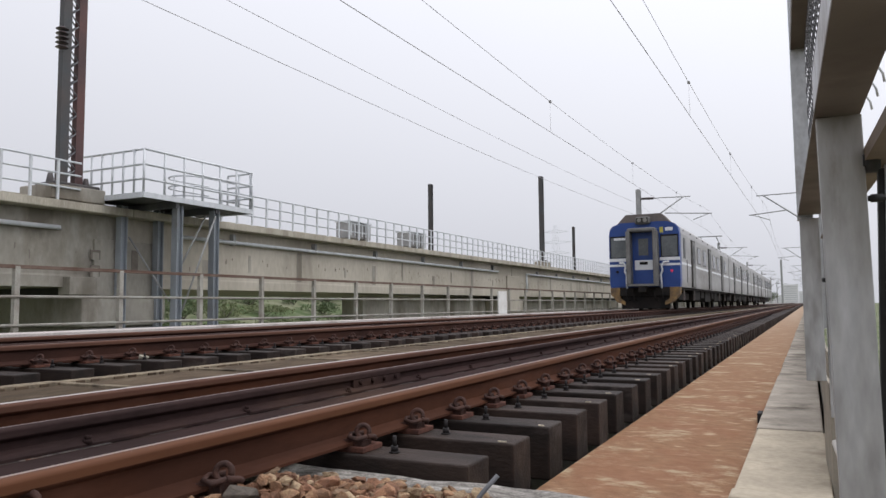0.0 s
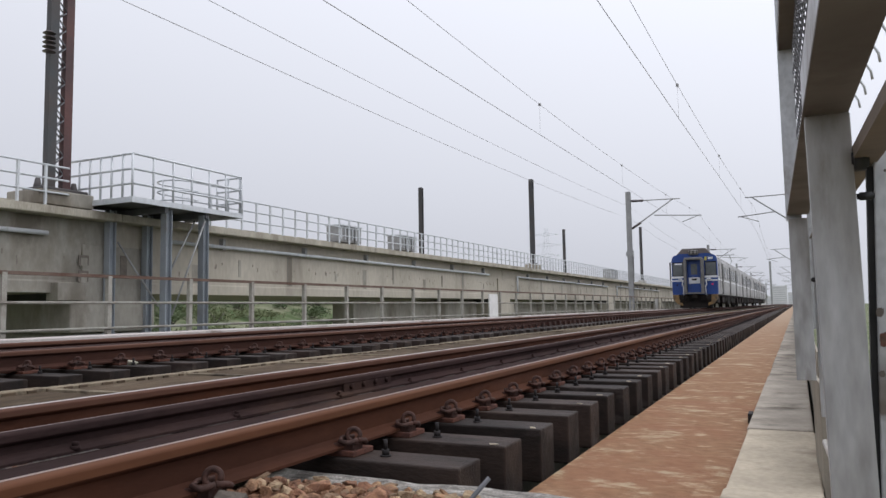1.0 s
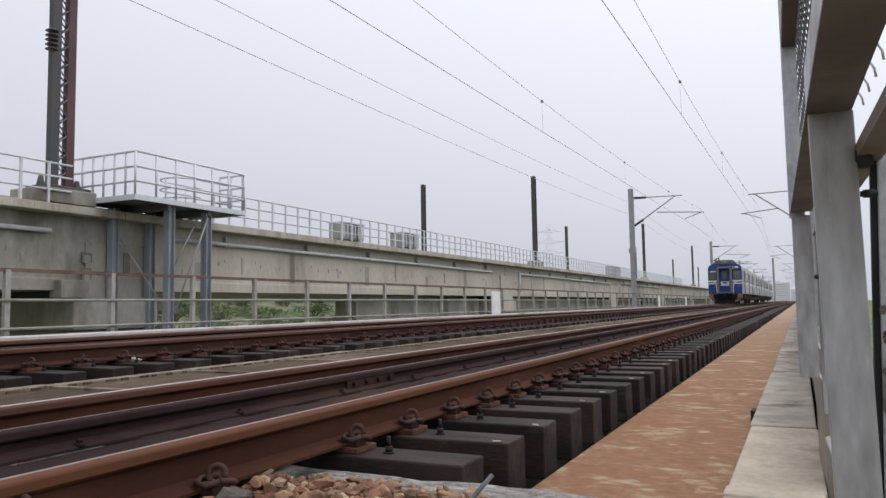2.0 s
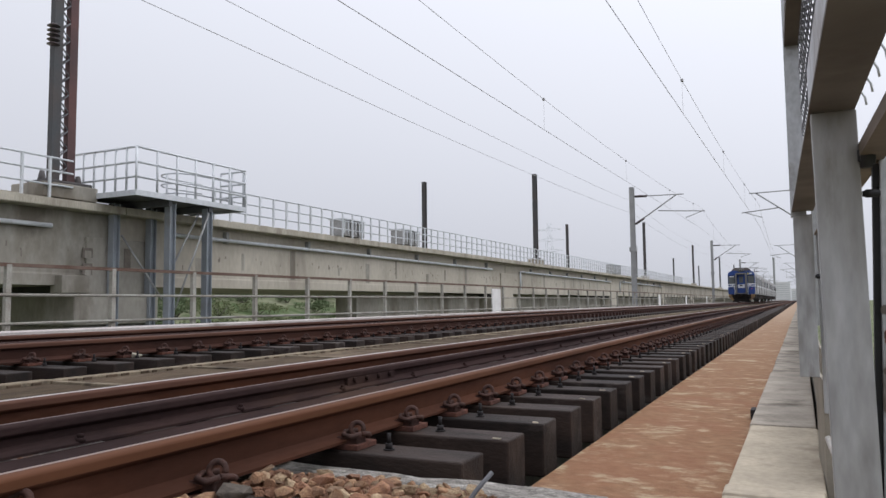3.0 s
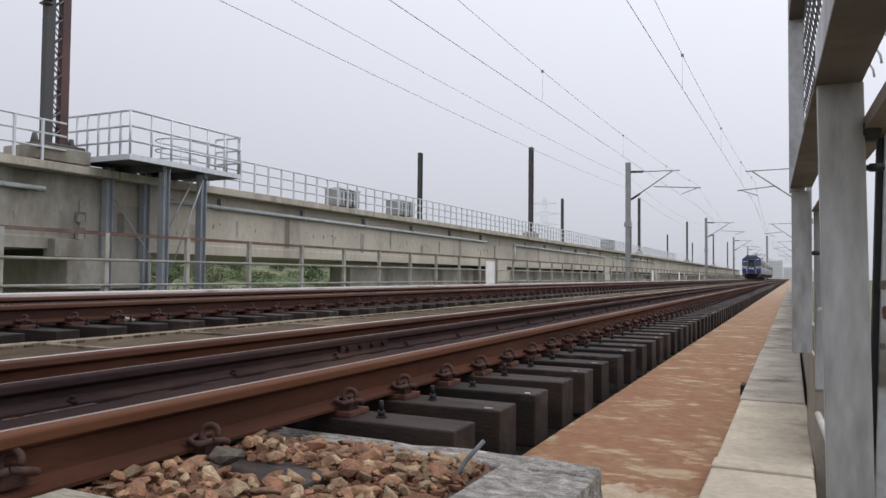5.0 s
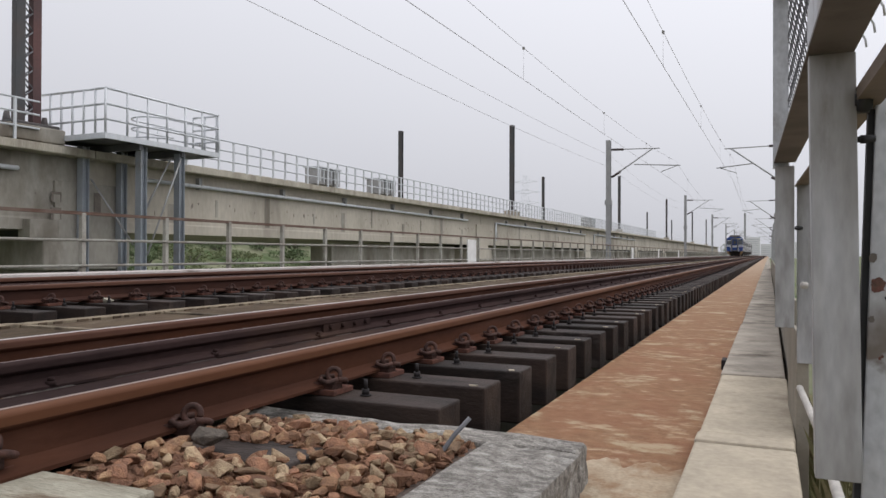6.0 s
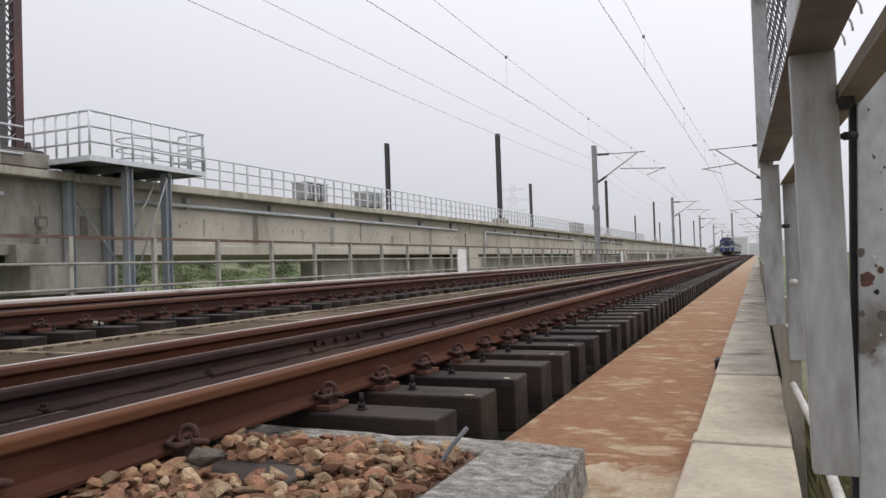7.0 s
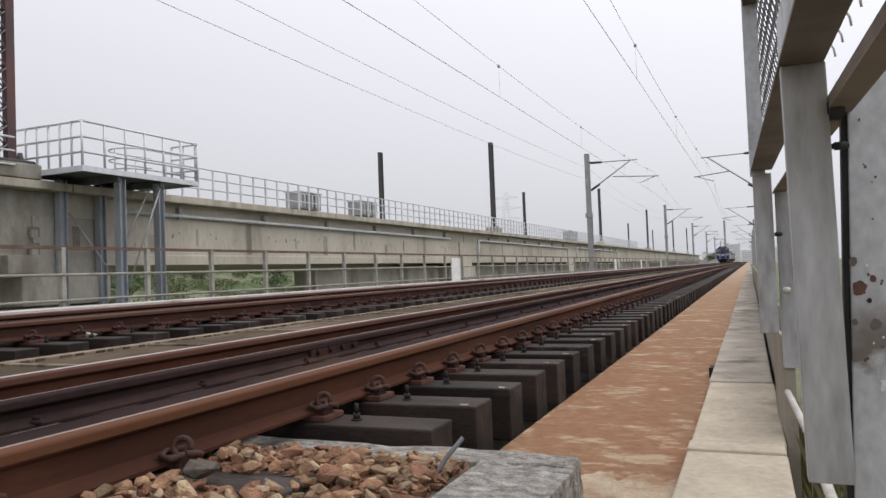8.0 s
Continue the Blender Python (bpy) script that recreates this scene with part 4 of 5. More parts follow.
def stone_mesh(seed, mat, rounded=False):
    random.seed(seed)
    bm = bmesh.new()
    sx, sy, sz = random.uniform(1.0, 1.6), random.uniform(0.7, 1.0), random.uniform(0.45, 0.8)
    for k in range(15):
        d = Vector((random.gauss(0, 1), random.gauss(0, 1), random.gauss(0, 1))).normalized() * random.uniform(0.85, 1.05)
        bm.verts.new((d.x * sx, d.y * sy, d.z * sz))
    hull = bmesh.ops.convex_hull(bm, input=bm.verts)
    bmesh.ops.delete(bm, geom=[v for v in bm.verts if not v.link_faces], context="VERTS")
    if rounded:
        bmesh.ops.bevel(bm, geom=list(bm.edges), offset=0.04, segments=1, affect="EDGES", profile=0.5)
    for f in bm.faces:
        f.smooth = False
    return mesh_of("stone", bm, mat)


stones = [stone_mesh(100 + i, (STONE_GREY, STONE, STONE_RED, STONE, STONE_GREY, STONE_RED, STONE_ASH)[i % 7], True) for i in range(14)]
chips = [stone_mesh(300 + i, STONE) for i in range(10)]
ballast = thing("ballast", "loose brown and grey ballast stones beside the rail", "ballast", kind="stuff")
random.seed(21)


def lie(o, x, y, z, s):
    o.matrix_basis = Matrix.LocRotScale((x, y, z), Euler((random.uniform(-0.5, 0.5), random.uniform(-0.5, 0.5), random.uniform(0, 6.28))), (s, s, s))


cells = [(i, j) for i in range(19) for j in range(19)]
random.shuffle(cells)
for n_, (i, j) in enumerate(cells[:300]):
    x, y = -1.50 + (i + random.uniform(0.1, 0.9)) * 0.68 / 19, 1.18 + (j + random.uniform(0.1, 0.9)) * 0.92 / 19
    if (abs(y - 1.62) < 0.09 and x < -1.20) or (y < 1.21 and x < -1.14):
        continue
    lie(part("stone", stones[n_ % 14], None, ballast), x, y, ballast_z(x, y) + random.uniform(-0.012, 0.012), random.choice((0.016, 0.020, 0.024, 0.028, 0.034)) * random.uniform(0.85, 1.1))
verts, faces = [], []
for i in range(3800):
    x, y = (random.uniform(-1.52, -0.83), random.uniform(0.6, 2.1)) if i < 2500 else (random.uniform(-7.5, -0.83), random.uniform(-0.5, 2.09))
    me = chips[i % 10]
    s = random.uniform(0.014, 0.028)
    q = Euler((random.uniform(-0.5, 0.5), random.uniform(-0.5, 0.5), random.uniform(0, 6.28))).to_matrix()
    o = len(verts)
    z = ballast_z(x, y) - 0.02 + random.uniform(-0.01, 0.01)
    if abs(y - 1.62) < 0.08 and x < -1.1:
        z -= 0.06
    verts += [tuple(q @ v.co * s + Vector((x, y, z))) for v in me.vertices]
    faces += [tuple(o + k for k in p.vertices) for p in me.polygons]
me = bpy.data.meshes.new("small_stones")
me.from_pydata(verts, [], faces)
me.materials.append(STONE_RED)
tagged(part("small_stones", me, None, ballast), kind="stuff")
big_stone = tagged(part("flat_stone", stone_mesh(7, STONE_DARK, True), None), "flat grey broken stone lying by the rail clip", "stone")
big_stone.matrix_basis = Matrix.LocRotScale((-1.385, 1.57, -0.140), Euler((0.1, 0.15, 0.6)), (0.050, 0.048, 0.046))
pale_stone = tagged(part("pale_stone", stone_mesh(12, PALE_TIMBER, True), None), "pale loose stone lying on a bridge sleeper", "stone")
pale_stone.matrix_basis = Matrix.LocRotScale((-5.18, 4.57, FAR_Z + TIE_TOP + 0.02), Euler((0.1, 0.1, 0.3)), (0.055, 0.04, 0.035))
# timber sleepers buried in the ballast
pale_sleeper = SLEEPERS[1].copy()
pale_sleeper.materials[0] = PALE_TIMBER
for yy in (1.64, 1.08, 0.55, 0.0):
    t = tagged(part("sleeper", SLEEPERS[2], None), "dark weathered timber sleeper half buried in ballast", "sleeper", "buried sleepers")
    t.location = (NEAR_X - 0.10, yy, -0.186)
    if yy == 1.08:
        t.data = pale_sleeper
        tagged(t, "bleached pale timber sleeper end among the ballast")
        t.location = (NEAR_X - 0.16, yy, -0.148)
    for nm, me, zz, dx in (("spring_clip", CLIP_ME, 0.036, 0.066), ("base_plate", PLATE_ME, 0.0, -0.03)):
        c = part(nm, me, None, t)
        c.location = (0.566 + 0.10 + dx, -0.02, zz)
bm = bmesh.new()
path_rod(bm, [(-0.872, 1.90, -0.28), (-0.860, 1.925, -0.225), (-0.832, 1.968, -0.172), (-0.800, 2.01, -0.128)], 0.0074, 8)
tagged(part("bent_bar", bm, DARK_STEEL), "bent steel bar sticking out of the ballast", "bar")

# ---- fence beside the camera ----
def fx(y):
    """The fence's line: its left edge at y."""
    return 0.062 - 0.026 * (y - 1.35)


fence = thing("steel_fence", "galvanised angle-steel fence frames with mesh and barbed wire", "fence")


def angle_post(name, x, y, z0, z1, w=0.07, mat=FENCE_GALV, label="", d=0.045, lean=(0.0, 0.0)):
    """An angle bar; lean shifts its lower and its upper end across."""
    bm = bmesh.new()
    box(bm, x, x + w, y, y + 0.006, z0, z1, bevel=0.002)
    box(bm, x, x + 0.006, y + 0.0065, y + d, z0, z1)
    for v in bm.verts:
        v.co.x += lean[0] + (lean[1] - lean[0]) * (v.co.z - z0) / (z1 - z0)
    return part(name, bm, mat, fence, label)


def rail_bar(name, y0, y1, off, z0, z1, w, mat):
    bm = bmesh.new()
    a = [(fx(y0) + off, y0), (fx(y0) + off + w, y0), (fx(y1) + off + w, y1), (fx(y1) + off, y1)]
    lo = [bm.verts.new((x, y, z0)) for x, y in a]
    hi = [bm.verts.new((x, y, z1)) for x, y in a]
    bm.faces.new(lo[::-1]), bm.faces.new(hi)
    for i in range(4):
        bm.faces.new((lo[i], lo[(i + 1) % 4], hi[(i + 1) % 4], hi[i]))
    return part(name, bm, mat, fence)


angle_post("post", 0.062, 1.35, -0.01, 0.685, w=0.068, lean=(0.013, 0.003))
angle_post("post", 0.143, 1.40, -0.6, 0.672, w=0.16, mat=PEEL, label="galvanised plate with rust spots and peeling paint", lean=(-0.016, 0.026))
# near-black strip drawn as the gap between the two frames
bm = boxes((0.133, 0.146, 1.408, 1.43, -0.6, 0.60))
for v in bm.verts:
    v.co.x += -0.016 + 0.042 * (v.co.z + 0.6) / 1.272
part("seal_strip", bm, BLACK_GAP, fence, "black strip between two frames")
angle_post("post", fx(2.85) + 0.002, 2.85, 0.10, 0.67, w=0.062)
angle_post("post", fx(2.85) + 0.074, 2.90, -0.03, 0.62, w=0.066)
angle_post("post", fx(2.85) - 0.005, 2.90, 0.67, 1.9, w=0.052, mat=PEEL)
angle_post("stub_post", 0.095, 2.91, -1.5, -0.02, w=0.04, mat=STUB, label="beige painted stub post")
rail_bar("kick_plate", 2.98, 3.5, 0.0, -1.5, 0.08, 0.01, STUB).location = (0.075, 0.0, 0)
part("kick_plate", boxes((0.104, 0.114, 3.51, 40.0, -1.5, 0.16)), STUB, fence)


rail_bar("rail", -0.8, 2.90, 0.0, 0.687, 0.693, 0.07, FENCE_BROWN)
rail_bar("rail_leg", -0.8, 1.34, 0.0, 0.6935, 0.757, 0.006, PEEL)
rail_bar("rail", -0.8, 2.98, 0.072, 0.605, 0.611, 0.040, FENCE_TAN)
rail_bar("rail_leg", -0.8, 1.397, 0.072, 0.6115, 0.627, 0.006, FENCE_TAN)
rail_bar("rail", -0.8, 2.95, 0.0, 1.30, 1.36, 0.05, FENCE_BROWN)
# bolts that tie the frames
for x, y, z, r in ((0.1440, 1.360, 0.606, 0.0145), (0.150, 1.372, 0.545, 0.005), (0.118, 2.86, 0.25, 0.009), (0.10, 2.84, 0.45, 0.006)):
    bm = bmesh.new()
    rod(bm, (x - 0.013, y, z), (x + 0.013, y, z), r, 10)
    rod(bm, (x - 0.009, y, z), (x + 0.009, y, z), r * 1.5, 6)
    part("tie_bolt", bm, BLACK_GAP if r != 0.009 else PIPE, fence, "bolt between two frames")
random.seed(91)
marks = [(0.169, 0.307, 0.0115, RUST_SPOT), (0.190, 0.322, 0.0055, RUST_SPOT), (0.190, 0.246, 0.0085, FENCE_BROWN), (0.160, 0.250, 0.005, FENCE_BROWN), (0.162, 0.352, 0.007, FENCE_BROWN), (0.183, 0.286, 0.004, BOLT),
         (0.216, 0.160, 0.020, WHITE_PAINT), (0.228, 0.138, 0.017, WHITE_PAINT), (0.202, 0.150, 0.008, WHITE_PAINT), (0.207, 0.180, 0.006, WHITE_PAINT), (0.195, 0.140, 0.004, WHITE_PAINT), (0.182, 0.345, 0.0025, WHITE_PAINT), (0.186, 0.215, 0.002, WHITE_PAINT), (0.200, 0.225, 0.0022, WHITE_PAINT)]
marks += [(0.175 + random.uniform(-0.006, 0.03), random.uniform(0.10, 0.60), random.uniform(0.0012, 0.003), random.choice((RUST_SPOT, FENCE_BROWN))) for _ in range(12)]
for n_, (x, z, r, m) in enumerate(marks):
    bm = bmesh.new()
    vs = []
    for k in range(28):
        a = k * 2 * math.pi / 28
        q = r * ((0.72 if m is not WHITE_PAINT else 0.4) + (0.55 if m is not WHITE_PAINT else 1.5) * abs(noise.noise(Vector((math.cos(a) * 2.3 + n_ * 3.1, math.sin(a) * 2.3, z * 9)))) + random.uniform(0, 0.12))
        vs.append(bm.verts.new((x + q * math.cos(a), 1.3988 - 0.00025 * (n_ % 12), z + 1.25 * q * math.sin(a))))
    bm.faces.new(vs)
    part("paint_flake" if m is WHITE_PAINT else "rust_spot", bm, m, fence)
bm = bmesh.new()
path_rod(bm, [(0.142, 0.9, -0.145), (0.133, 1.75, -0.13), (0.130, 2.2, -0.12), (0.104, 2.86, -0.11)], 0.0115, 8)
tagged(part("conduit_pipe", bm, PIPE), "thin white conduit running behind the fence", "pipe")
# woven mesh above the rail
bm = bmesh.new()
for i in range(27):
    y0 = 1.42 + i * 0.055
    for sgn in (1, -1):
        pts = []
        for k in range(0, 40):
            zz = 0.70 + k * 0.019
            yy = y0 + (0.052 if (k // 2 % 2) == (0 if sgn > 0 else 1) else 0.003)
            pts.append((fx(yy) + 0.045 + (0.010 if k % 4 < 2 else 0), yy, zz))
        path_rod(bm, pts, 0.0017, 4)
tagged(part("wire_mesh", bm, DARK_STEEL, fence), kind="stuff")
# barbed wire ends
for k in range(5):
    y = 1.02 + 0.085 * k
    bm = bmesh.new()
    path_rod(bm, [(fx(y) + 0.068, y, 0.722), (fx(y) + 0.078, y, 0.720), (fx(y) + 0.086, y + 0.004, 0.706), (fx(y) + 0.088, y + 0.008, 0.694)], 0.0018, 6)
    part("barb", bm, GALV, fence)

# dry grass tufts on the bank
random.seed(77)
verts, faces = [], []
for i in range(1500):
    x, y = random.uniform(0.16, 1.1), random.uniform(1.2, 4.2)
    z = -0.66 + random.uniform(0, 0.1)
    h, w = random.uniform(0.10, 0.34), random.uniform(0.003, 0.007)
    dx, dy = random.uniform(-0.12, 0.12), random.uniform(-0.12, 0.12)
    o = len(verts)
    verts += [(x - w, y, z), (x + w, y, z), (x + w * 0.7 + dx * 0.4, y + dy * 0.4, z + h * 0.6), (x + dx, y + dy, z + h)]
    faces += [(o, o + 1, o + 2), (o, o + 2, o + 3)]
me = bpy.data.meshes.new("bank_grass")
me.from_pydata(verts, [], faces)
me.materials.append(DRY_GRASS)
tagged(part("bank_grass", me, None), "dry brown and green grass tufts behind the fence", "grass", kind="stuff")

# ---- ground and distance ----
bm = bmesh.new()
vs = [bm.verts.new(p) for p in ((-3000, -500, -6.5), (3000, -500, -6.5), (3000, 4500, -6.5), (-3000, 4500, -6.5))]
bm.faces.new(vs)
structure("ground", bm, GRASSLAND, "flat green flood plain under the bridges", "ground")
bm = bmesh.new()
extrude_y(bm, [(-200, -6.4), (-30, -6.4), (-45, -3.0), (-62, 1.2), (-80, 2.6), (-120, 2.8)], -100, 900)
structure("embankment", bm, GRASSLAND, "grassy river embankment beyond the viaduct", "embankment")
bm = bmesh.new()
extrude_y(bm, [(0.6, -0.66), (3, -1.1), (14, -6.4), (0.12, -6.4), (0.12, -0.66)], -9, 6.0)
structure("bank", bm, DRY_GRASS, "dry grassy bank behind the fence", "bank")


def shrub(x, y, z, r, h, mat, seed, n=260):
    random.seed(seed)
    sh = thing("shrub", "dense green shrub on the river bank", "shrub", "bank shrubs", at=(x, y, z))
    for k in range(5):
        a = k * 1.26
        bm = bmesh.new()
        rod(bm, (0, 0, 0), (r * 0.5 * math.cos(a), r * 0.5 * math.sin(a), h * 0.6), 0.06, 5, 0.02)
        part("stem", bm, FENCE_BROWN, sh)
    bm = bmesh.new()
    lobes = [(random.uniform(-r, r) * 0.7, random.uniform(-r, r) * 0.7, random.uniform(0.3, 0.8) * h, random.uniform(0.3, 0.55) * r) for _ in range(9)]
    for k in range(n):
        lx, ly, lz, lr = random.choice(lobes)
        d = Vector((random.gauss(0, 1), random.gauss(0, 1), random.gauss(0, 1))).normalized() * lr * random.uniform(0.7, 1.1)
        c = Vector((lx, ly, lz)) + Vector((d.x, d.y, d.z * h / r * 0.6))
        s = min(r, 2.8) * random.uniform(0.035, 0.075)
        q = Euler([random.uniform(0, 6.28) for _ in range(3)])
        vs = [bm.verts.new(c + (Vector(p) * s)) for p in [tuple(q.to_matrix() @ Vector(v)) for v in ((-1, 0, 0), (0, -0.5, 0.15), (1, 0, 0), (0, 0.5, 0.15))]]
        bm.faces.new(vs)
    part("crown", bm, mat, sh)
    return sh


random.seed(33)
spots = []
for _ in range(110):
    x = random.uniform(-84, -47)
    spots.append((x, x / random.uniform(-1.15, -0.55), random.uniform(1.3, 2.8), random.uniform(0.9, 2.2)))
for i, (x, y, r, h) in enumerate(spots):
    shrub(x, y, -3.0 + 4.2 * min(1, (-45 - x) / 17) + 1.4 * max(0, min(1, (-62 - x) / 18)) - 0.1, r, h, LEAF if i % 3 else LEAF_PALE, 500 + i, 900)

# far buildings and a pylon
for x, y, w, h in ((-28, 1500, 26, 40), (-4, 1700, 24, 30), (24, 1900, 50, 26), (-70, 1800, 45, 24), (70, 1700, 40, 34)):
    b = thing("far_building", "distant apartment block with haze painted into its pale colour", "building", "distant buildings", at=(x, y, -6.5))
    part("wall", boxes((-w / 2, w / 2, 0, 20, 0, h)), FAR_WALL, b)
    for k in range(int(h / 4) - 1):
        part("window_band", boxes((-w / 2 + 2, w / 2 - 2, -0.15, -0.02, 3 + 4 * k, 4.6 + 4 * k)), FAR_GLASS, b)
far_pole = thing("far_pole", "distant slender grey pole", "pole", at=(-16.6, 600, -6.5))
part("shaft", boxes((-0.7, 0.7, -0.7, 0.7, 0, 38.5)), MAST, far_pole)
far_bush = shrub(-11.5, 262, -0.6, 3.4, 4.6, LEAF, 901, 1600)
pyl = thing("pylon", "distant lattice power pylon", "pylon", at=(-127, 400, -6.5))
bm = bmesh.new()
for sx in (-1, 1):
    for sy in (-1, 1):
        rod(bm, (sx * 4.5, sy * 4.5, 0), (sx * 0.8, sy * 0.8, 52), 0.08, 4)
for k in range(12):
    z0, z1 = k * 4.3, (k + 1) * 4.3
    w0, w1 = 4.5 - 3.7 * z0 / 52, 4.5 - 3.7 * z1 / 52
    for sy in (-1, 1):
        rod(bm, (-w0, sy * w0, z0), (w1, sy * w1, z1), 0.035, 4)
        rod(bm, (w0, sy * w0, z0), (-w1, sy * w1, z1), 0.035, 4)
part("tower", bm, GALV, pyl)
for zz, w in ((36, 8), (42, 9), (48, 7)):
    bm = bmesh.new()
    for s in (-1, 1):
        rod(bm, (0, 0, zz + 1.2), (s * w, 0, zz), 0.09, 4)
        rod(bm, (0, 0, zz - 0.6), (s * w, 0, zz), 0.09, 4)
    part("crossarm", bm, GALV, pyl)


# ---- train ----
def car_shell(bm, y0, y1, roof=True):
    prof = [(-1.40, 0.95), (1.40, 0.95), (1.425, 1.2), (1.425, 3.15), (1.38, 3.38), (1.25, 3.53), (0.9, 3.64), (-0.9, 3.64), (-1.25, 3.53), (-1.38, 3.38), (-1.425, 3.15), (-1.425, 1.2)]
    extrude_y(bm, prof, y0, y1)


train = thing("train", "blue and white electric multiple-unit train with stainless steel coaches", "train", at=(FAR_X, 30.6, FAR_Z))
CAR = 20.3
for c in range(4):
    y0 = c * (CAR + 0.4)
    bm = bmesh.new()
    car_shell(bm, y0 + (0.45 if c == 0 else 0), y0 + CAR)
    body = part("coach_body", bm, TRAIN_STEEL, train, "stainless steel coach body")
    bm = bmesh.new()
    extrude_y(bm, [(-1.15, 3.56), (1.15, 3.56), (0.75, 3.82), (-0.75, 3.82)], y0 + 0.3, y0 + CAR - 0.1)
    part("roof", bm, TRAIN_ROOF, body, "grimy brown-grey coach roof")
    for s in (-1, 1):
        part("stripe", boxes((s * 1.427 - 0.003, s * 1.427 + 0.003, y0 + 0.5, y0 + CAR, 1.88, 1.98)), TRAIN_WHITE, body)
        for dy in (3.2, 9.4, 15.6):
            # black plate puts the door recess's shade into colour
            door = part("door", boxes((s * 1.43 - 0.010, s * 1.43 + 0.010, y0 + dy, y0 + dy + 1.3, 0.98, 3.08)), TRAIN_BLACK, body, "sliding door on a black plate painted as its shaded recess")
            part("door_panel", boxes((s * 1.43 - 0.022, s * 1.43 + 0.022, y0 + dy + 0.34, y0 + dy + 1.25, 1.0, 3.04)), TRAIN_GREY, door)
            part("door_window", boxes((s * 1.44 - 0.020, s * 1.44 + 0.020, y0 + dy + 0.5, y0 + dy + 1.05, 2.05, 2.85)), GLASS, door)
        for dy, w in ((5.2, 1.15), (7.3, 1.15), (11.4, 1.15), (13.4, 1.15), (17.5, 1.0)):
            win = part("window", boxes((s * 1.43 - 0.010, s * 1.43 + 0.010, y0 + dy, y0 + dy + w, 2.08, 2.90), bevel=0.004), TRAIN_GREY, body)
            part("pane", boxes((s * 1.436 - 0.010, s * 1.436 + 0.010, y0 + dy + 0.12, y0 + dy + w - 0.07, 2.14, 2.84)), SIDE_GLASS, win)
        if c == 0:
            part("cab_side_window", boxes((s * 1.43 - 0.010, s * 1.43 + 0.010, y0 + 1.0, y0 + 1.5, 2.15, 3.0)), GLASS, body)
            part("hand_rail", boxes((s * 1.455 - 0.012, s * 1.455 + 0.012, y0 + 1.75, y0 + 1.79, 1.15, 2.1)), TRAIN_GREY, body)
        for k in range(9):
            part("gutter_bracket", boxes((s * 1.40 - 0.03, s * 1.40 + 0.03, y0 + 1.2 + 2.1 * k, y0 + 1.26 + 2.1 * k, 3.30, 3.36)), TRAIN_GREY, body)
    for k, (ub, uw, ul) in enumerate(((5.3, 1.9, 0.40), (7.6, 1.2, 0.52), (9.2, 2.3, 0.34), (12.0, 1.0, 0.50), (13.4, 1.5, 0.38))):
        part("equipment_case", boxes((-1.25, 1.25, y0 + ub, y0 + ub + uw, ul, 0.858), bevel=0.03), TRAIN_BLACK, body, "grimy underfloor equipment case")
    for s in (-1, 1):
        for ly in (1.6, 4.6, 15.4, 18.6):
            part("step_iron", boxes((s * 1.30 - 0.03, s * 1.30 + 0.03, y0 + ly, y0 + ly + 0.12, 0.40, 0.858)), TRAIN_ROOF, body)
    part("sole_bar", boxes((-1.36, 1.36, y0 + 0.6, y0 + CAR - 0.1, 0.86, 0.948)), TRAIN_BLACK, body)
    for by in (3.0, 17.2):
        bogie = part("bogie", boxes((-1.1, 1.1, y0 + by - 1.5, y0 + by + 1.5, 0.42, 0.72), bevel=0.03), TRAIN_BLACK, train)
        for wy in (-1.05, 1.05):
            for s in (-1, 1):
                bm = bmesh.new()
                rod(bm, (s * 0.51, y0 + by + wy, 0.43), (s * 0.63, y0 + by + wy, 0.43), 0.43, 20)
                part("wheel", bm, TRAIN_BLACK, bogie)
    if c:
        part("gangway", boxes((-0.6, 0.6, y0 - 0.41, y0 - 0.005, 1.0, 3.3)), TRAIN_BLACK, train)
# driving end
bm = bmesh.new()
car_shell(bm, 0.0, 0.448)
cab = part("cab_front", bm, TRAIN_BLUE, train, "blue painted cab end")
bm = bmesh.new()
extrude_y(bm, [(-1.10, 3.575), (1.10, 3.575), (0.72, 3.98), (-0.72, 3.98)], 0.06, 1.0)
part("roof_end", bm, TRAIN_ROOF, cab)
for x0, x1 in ((-0.62, -0.45), (0.45, 0.62)):
    part("gangway_frame", boxes((x0, x1, -0.55, 0.0, 1.08, 3.24), bevel=0.03), TRAIN_GREY, cab)
part("gangway_frame", boxes((-0.56, 0.56, -0.55, 0.0, 3.20, 3.36), bevel=0.05), TRAIN_GREY, cab)
part("end_door", boxes((-0.448, 0.448, -0.05, -0.004, 1.0, 3.30)), TRAIN_BLUE, cab, "blue end door")
part("door_window", boxes((-0.20, 0.20, -0.062, -0.052, 2.25, 2.95), bevel=0.004), CAB_GLASS, cab)
part("white_panel", boxes((-0.36, 0.36, -0.075, -0.052, 1.66, 2.06)), TRAIN_WHITE, cab, "white panel on the end door")
part("emblem", boxes((-0.16, 0.16, -0.082, -0.076, 1.87, 1.99), bevel=0.002), TRAIN_BLACK, cab)
part("door_sill", boxes((-0.62, 0.62, -0.57, 0.0, 0.99, 1.078)), TRAIN_GREY, cab)
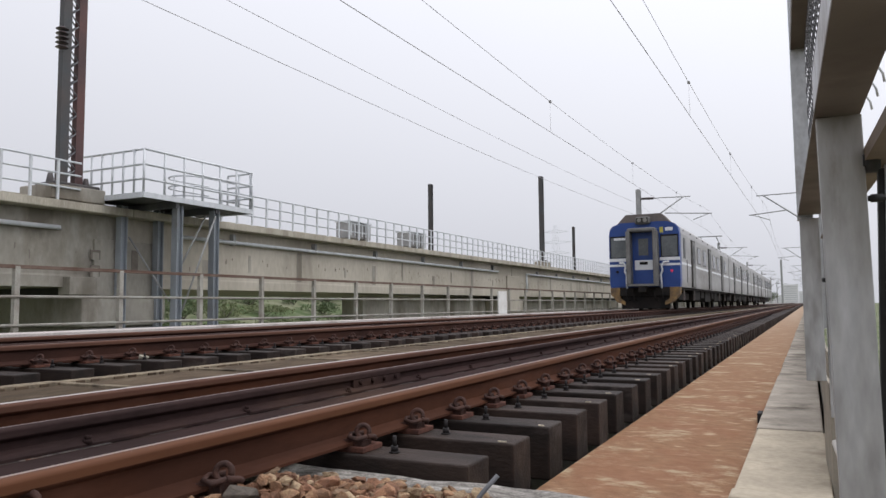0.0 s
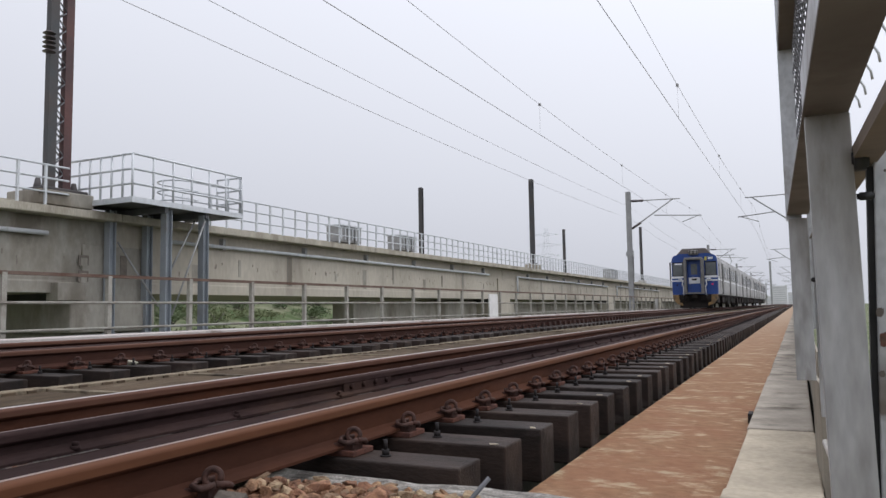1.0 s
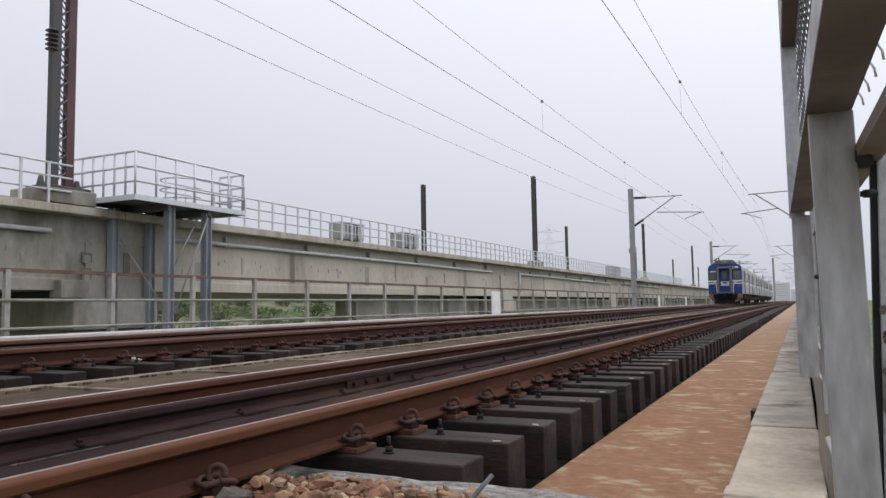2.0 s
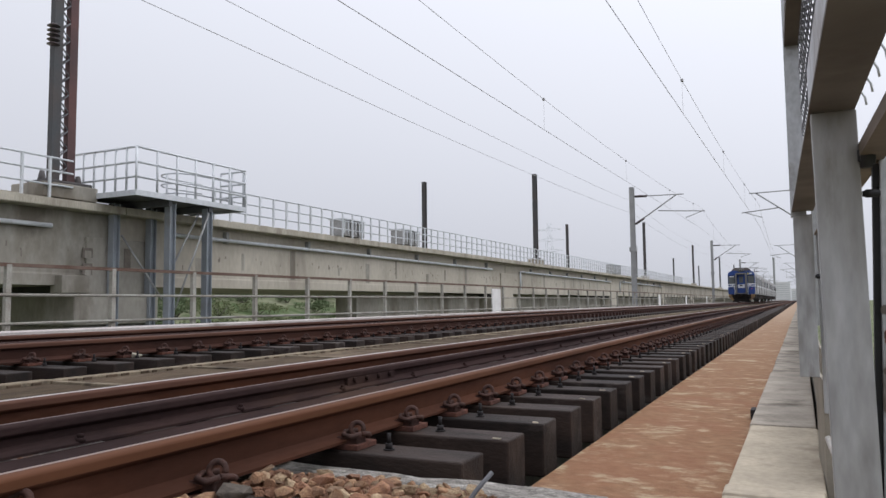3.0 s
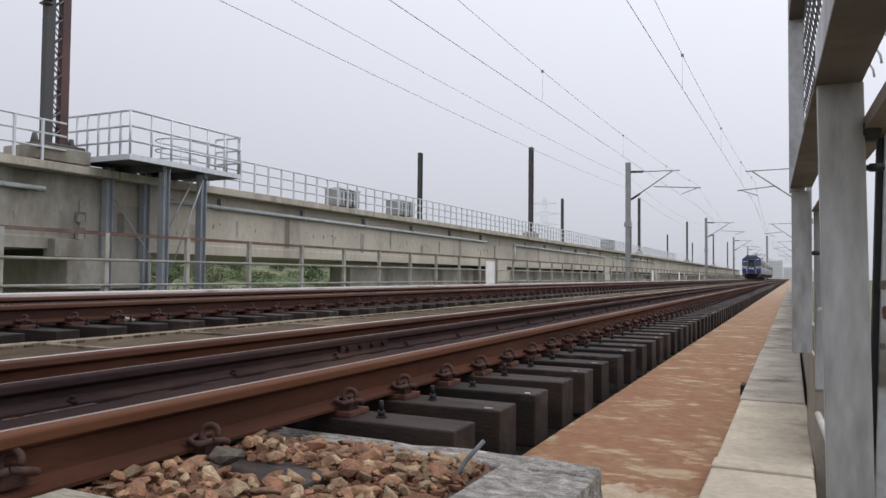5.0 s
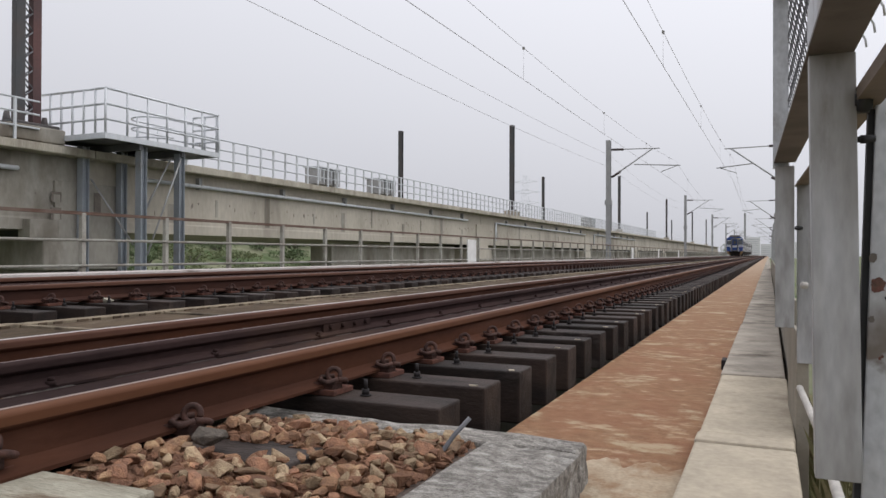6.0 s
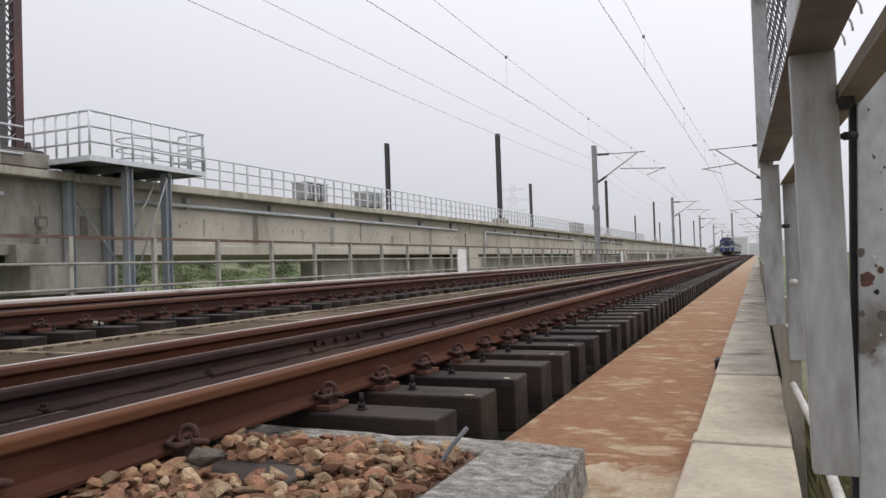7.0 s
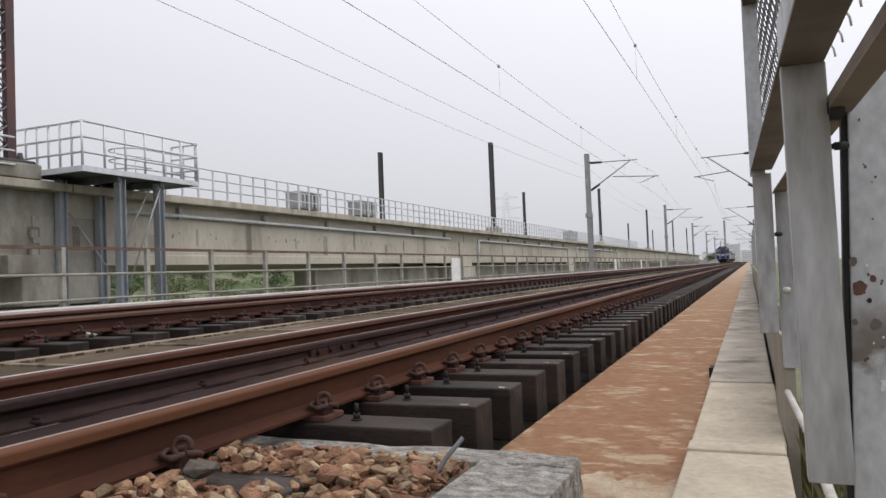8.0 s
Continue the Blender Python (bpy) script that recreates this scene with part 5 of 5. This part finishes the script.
for s in (-1, 1):
    a, b = sorted((s * 0.72, s * 1.34))
    part("cab_window", boxes((a, b, -0.02, -0.004, 2.2, 3.02), bevel=0.004), CAB_GLASS, cab)
    part("window_frame", boxes((a - 0.04, b + 0.04, -0.012, -0.003, 2.17, 3.09)), TRAIN_BLACK, cab)
    a, b = sorted((s * 0.63, s * 1.43))
    part("white_stripe", boxes((a, b, -0.016, -0.003, 2.03, 2.16)), TRAIN_WHITE, cab)
    part("white_stripe", boxes((a, b, -0.016, -0.003, 1.82, 1.91)), TRAIN_WHITE, cab)
    bm = bmesh.new()
    rod(bm, (s * 1.10, -0.06, 1.60), (s * 1.10, 0, 1.60), 0.055, 14)
    part("tail_lamp", bm, TAIL_LAMP if s > 0 else TRAIN_BLACK, cab, "glowing red tail lamp" if s > 0 else "unlit dark tail lamp")
    a, b = sorted((s * 0.98, s * 1.40))
    bm = bmesh.new()
    extrude_y(bm, [(s * 0.95, 0.94), (s * 1.40, 0.94), (s * 1.38, 0.66), (s * 1.12, 0.34), (s * 0.80, 0.22), (s * 0.80, 0.36), (s * 1.0, 0.5)], -0.06, 0.4)
    part("corner_step", bm, TRAIN_YELLOW, cab, "dirty yellow corner guard")
    bm = bmesh.new()
    path_rod(bm, [(s * 1.0, -0.04, 1.98), (s * 0.80, -0.14, 1.96), (s * 0.72, -0.18, 1.80), (s * 0.76, -0.20, 1.62), (s * 0.68, -0.18, 1.45), (s * 0.70, -0.16, 1.2), (s * 0.70, -0.1, 0.9)], 0.04, 7)
    part("jumper_cable", bm, TRAIN_WHITE, cab)
part("head_lamp_box", boxes((-0.31, 0.31, -0.20, 0.07, 3.54, 3.85), bevel=0.09), TRAIN_GREY, cab)
for s in (-1, 1):
    bm = bmesh.new()
    rod(bm, (s * 0.12, -0.235, 3.70), (s * 0.12, -0.19, 3.70), 0.088, 14)
    part("head_lamp", bm, LAMP_GLASS, cab)
part("lamp_panel", boxes((-0.24, 0.24, -0.212, -0.201, 3.60, 3.80), bevel=0.004), TRAIN_BLACK, cab, "black panel round the head lamps")
for hx in (-0.72, -0.45, 0.38, 0.70):
    bm = bmesh.new()
    path_rod(bm, [(hx, -0.10, 0.86), (hx + 0.03, -0.22, 0.66), (hx + 0.06, -0.20, 0.46), (hx + 0.12, -0.02, 0.40)], 0.028, 6)
    part("brake_hose", bm, TRAIN_BLACK, cab)
part("yellow_sign", boxes((0.66, 0.80, -0.012, -0.003, 3.17, 3.40)), SIGN_YELLOW, cab)
part("destination_plate", boxes((0.88, 1.18, -0.012, -0.003, 3.24, 3.38), bevel=0.003), TRAIN_WHITE, cab)
part("destination_plate", boxes((-1.22, -0.74, -0.025, -0.021, 2.92, 3.02)), TRAIN_WHITE, cab)
part("coupler", boxes((-0.16, 0.16, -0.55, 0.3, 0.72, 0.98), bevel=0.04), TRAIN_BLACK, cab)
part("pilot", boxes((-0.98, 0.98, 0.02, 0.25, 0.07, 0.60), bevel=0.05), TRAIN_BLACK, cab, "dirt-brown pilot plate over the rails")
part("buffer_beam", boxes((-1.0, 1.0, -0.10, 0.4, 0.60, 0.948)), TRAIN_BLACK, cab)
# collector on the second coach
bm = bmesh.new()
for s in (-0.5, 0.5):
    path_rod(bm, [(s, 22.5, 3.9), (s * 1.2, 23.9, 4.35), (s, 22.7, 4.85)], 0.03, 6)
rod(bm, (-0.9, 22.7, 4.87), (0.9, 22.7, 4.87), 0.04, 6)
part("pantograph", bm, MAST, train)


def motions():
    walk(train, [(t, pose(FAR_X, 30.6 + 19.85 * t, FAR_Z)) for t in (0, 1, 2, 3, 4, 5, 6, 7, 8)])


motions()
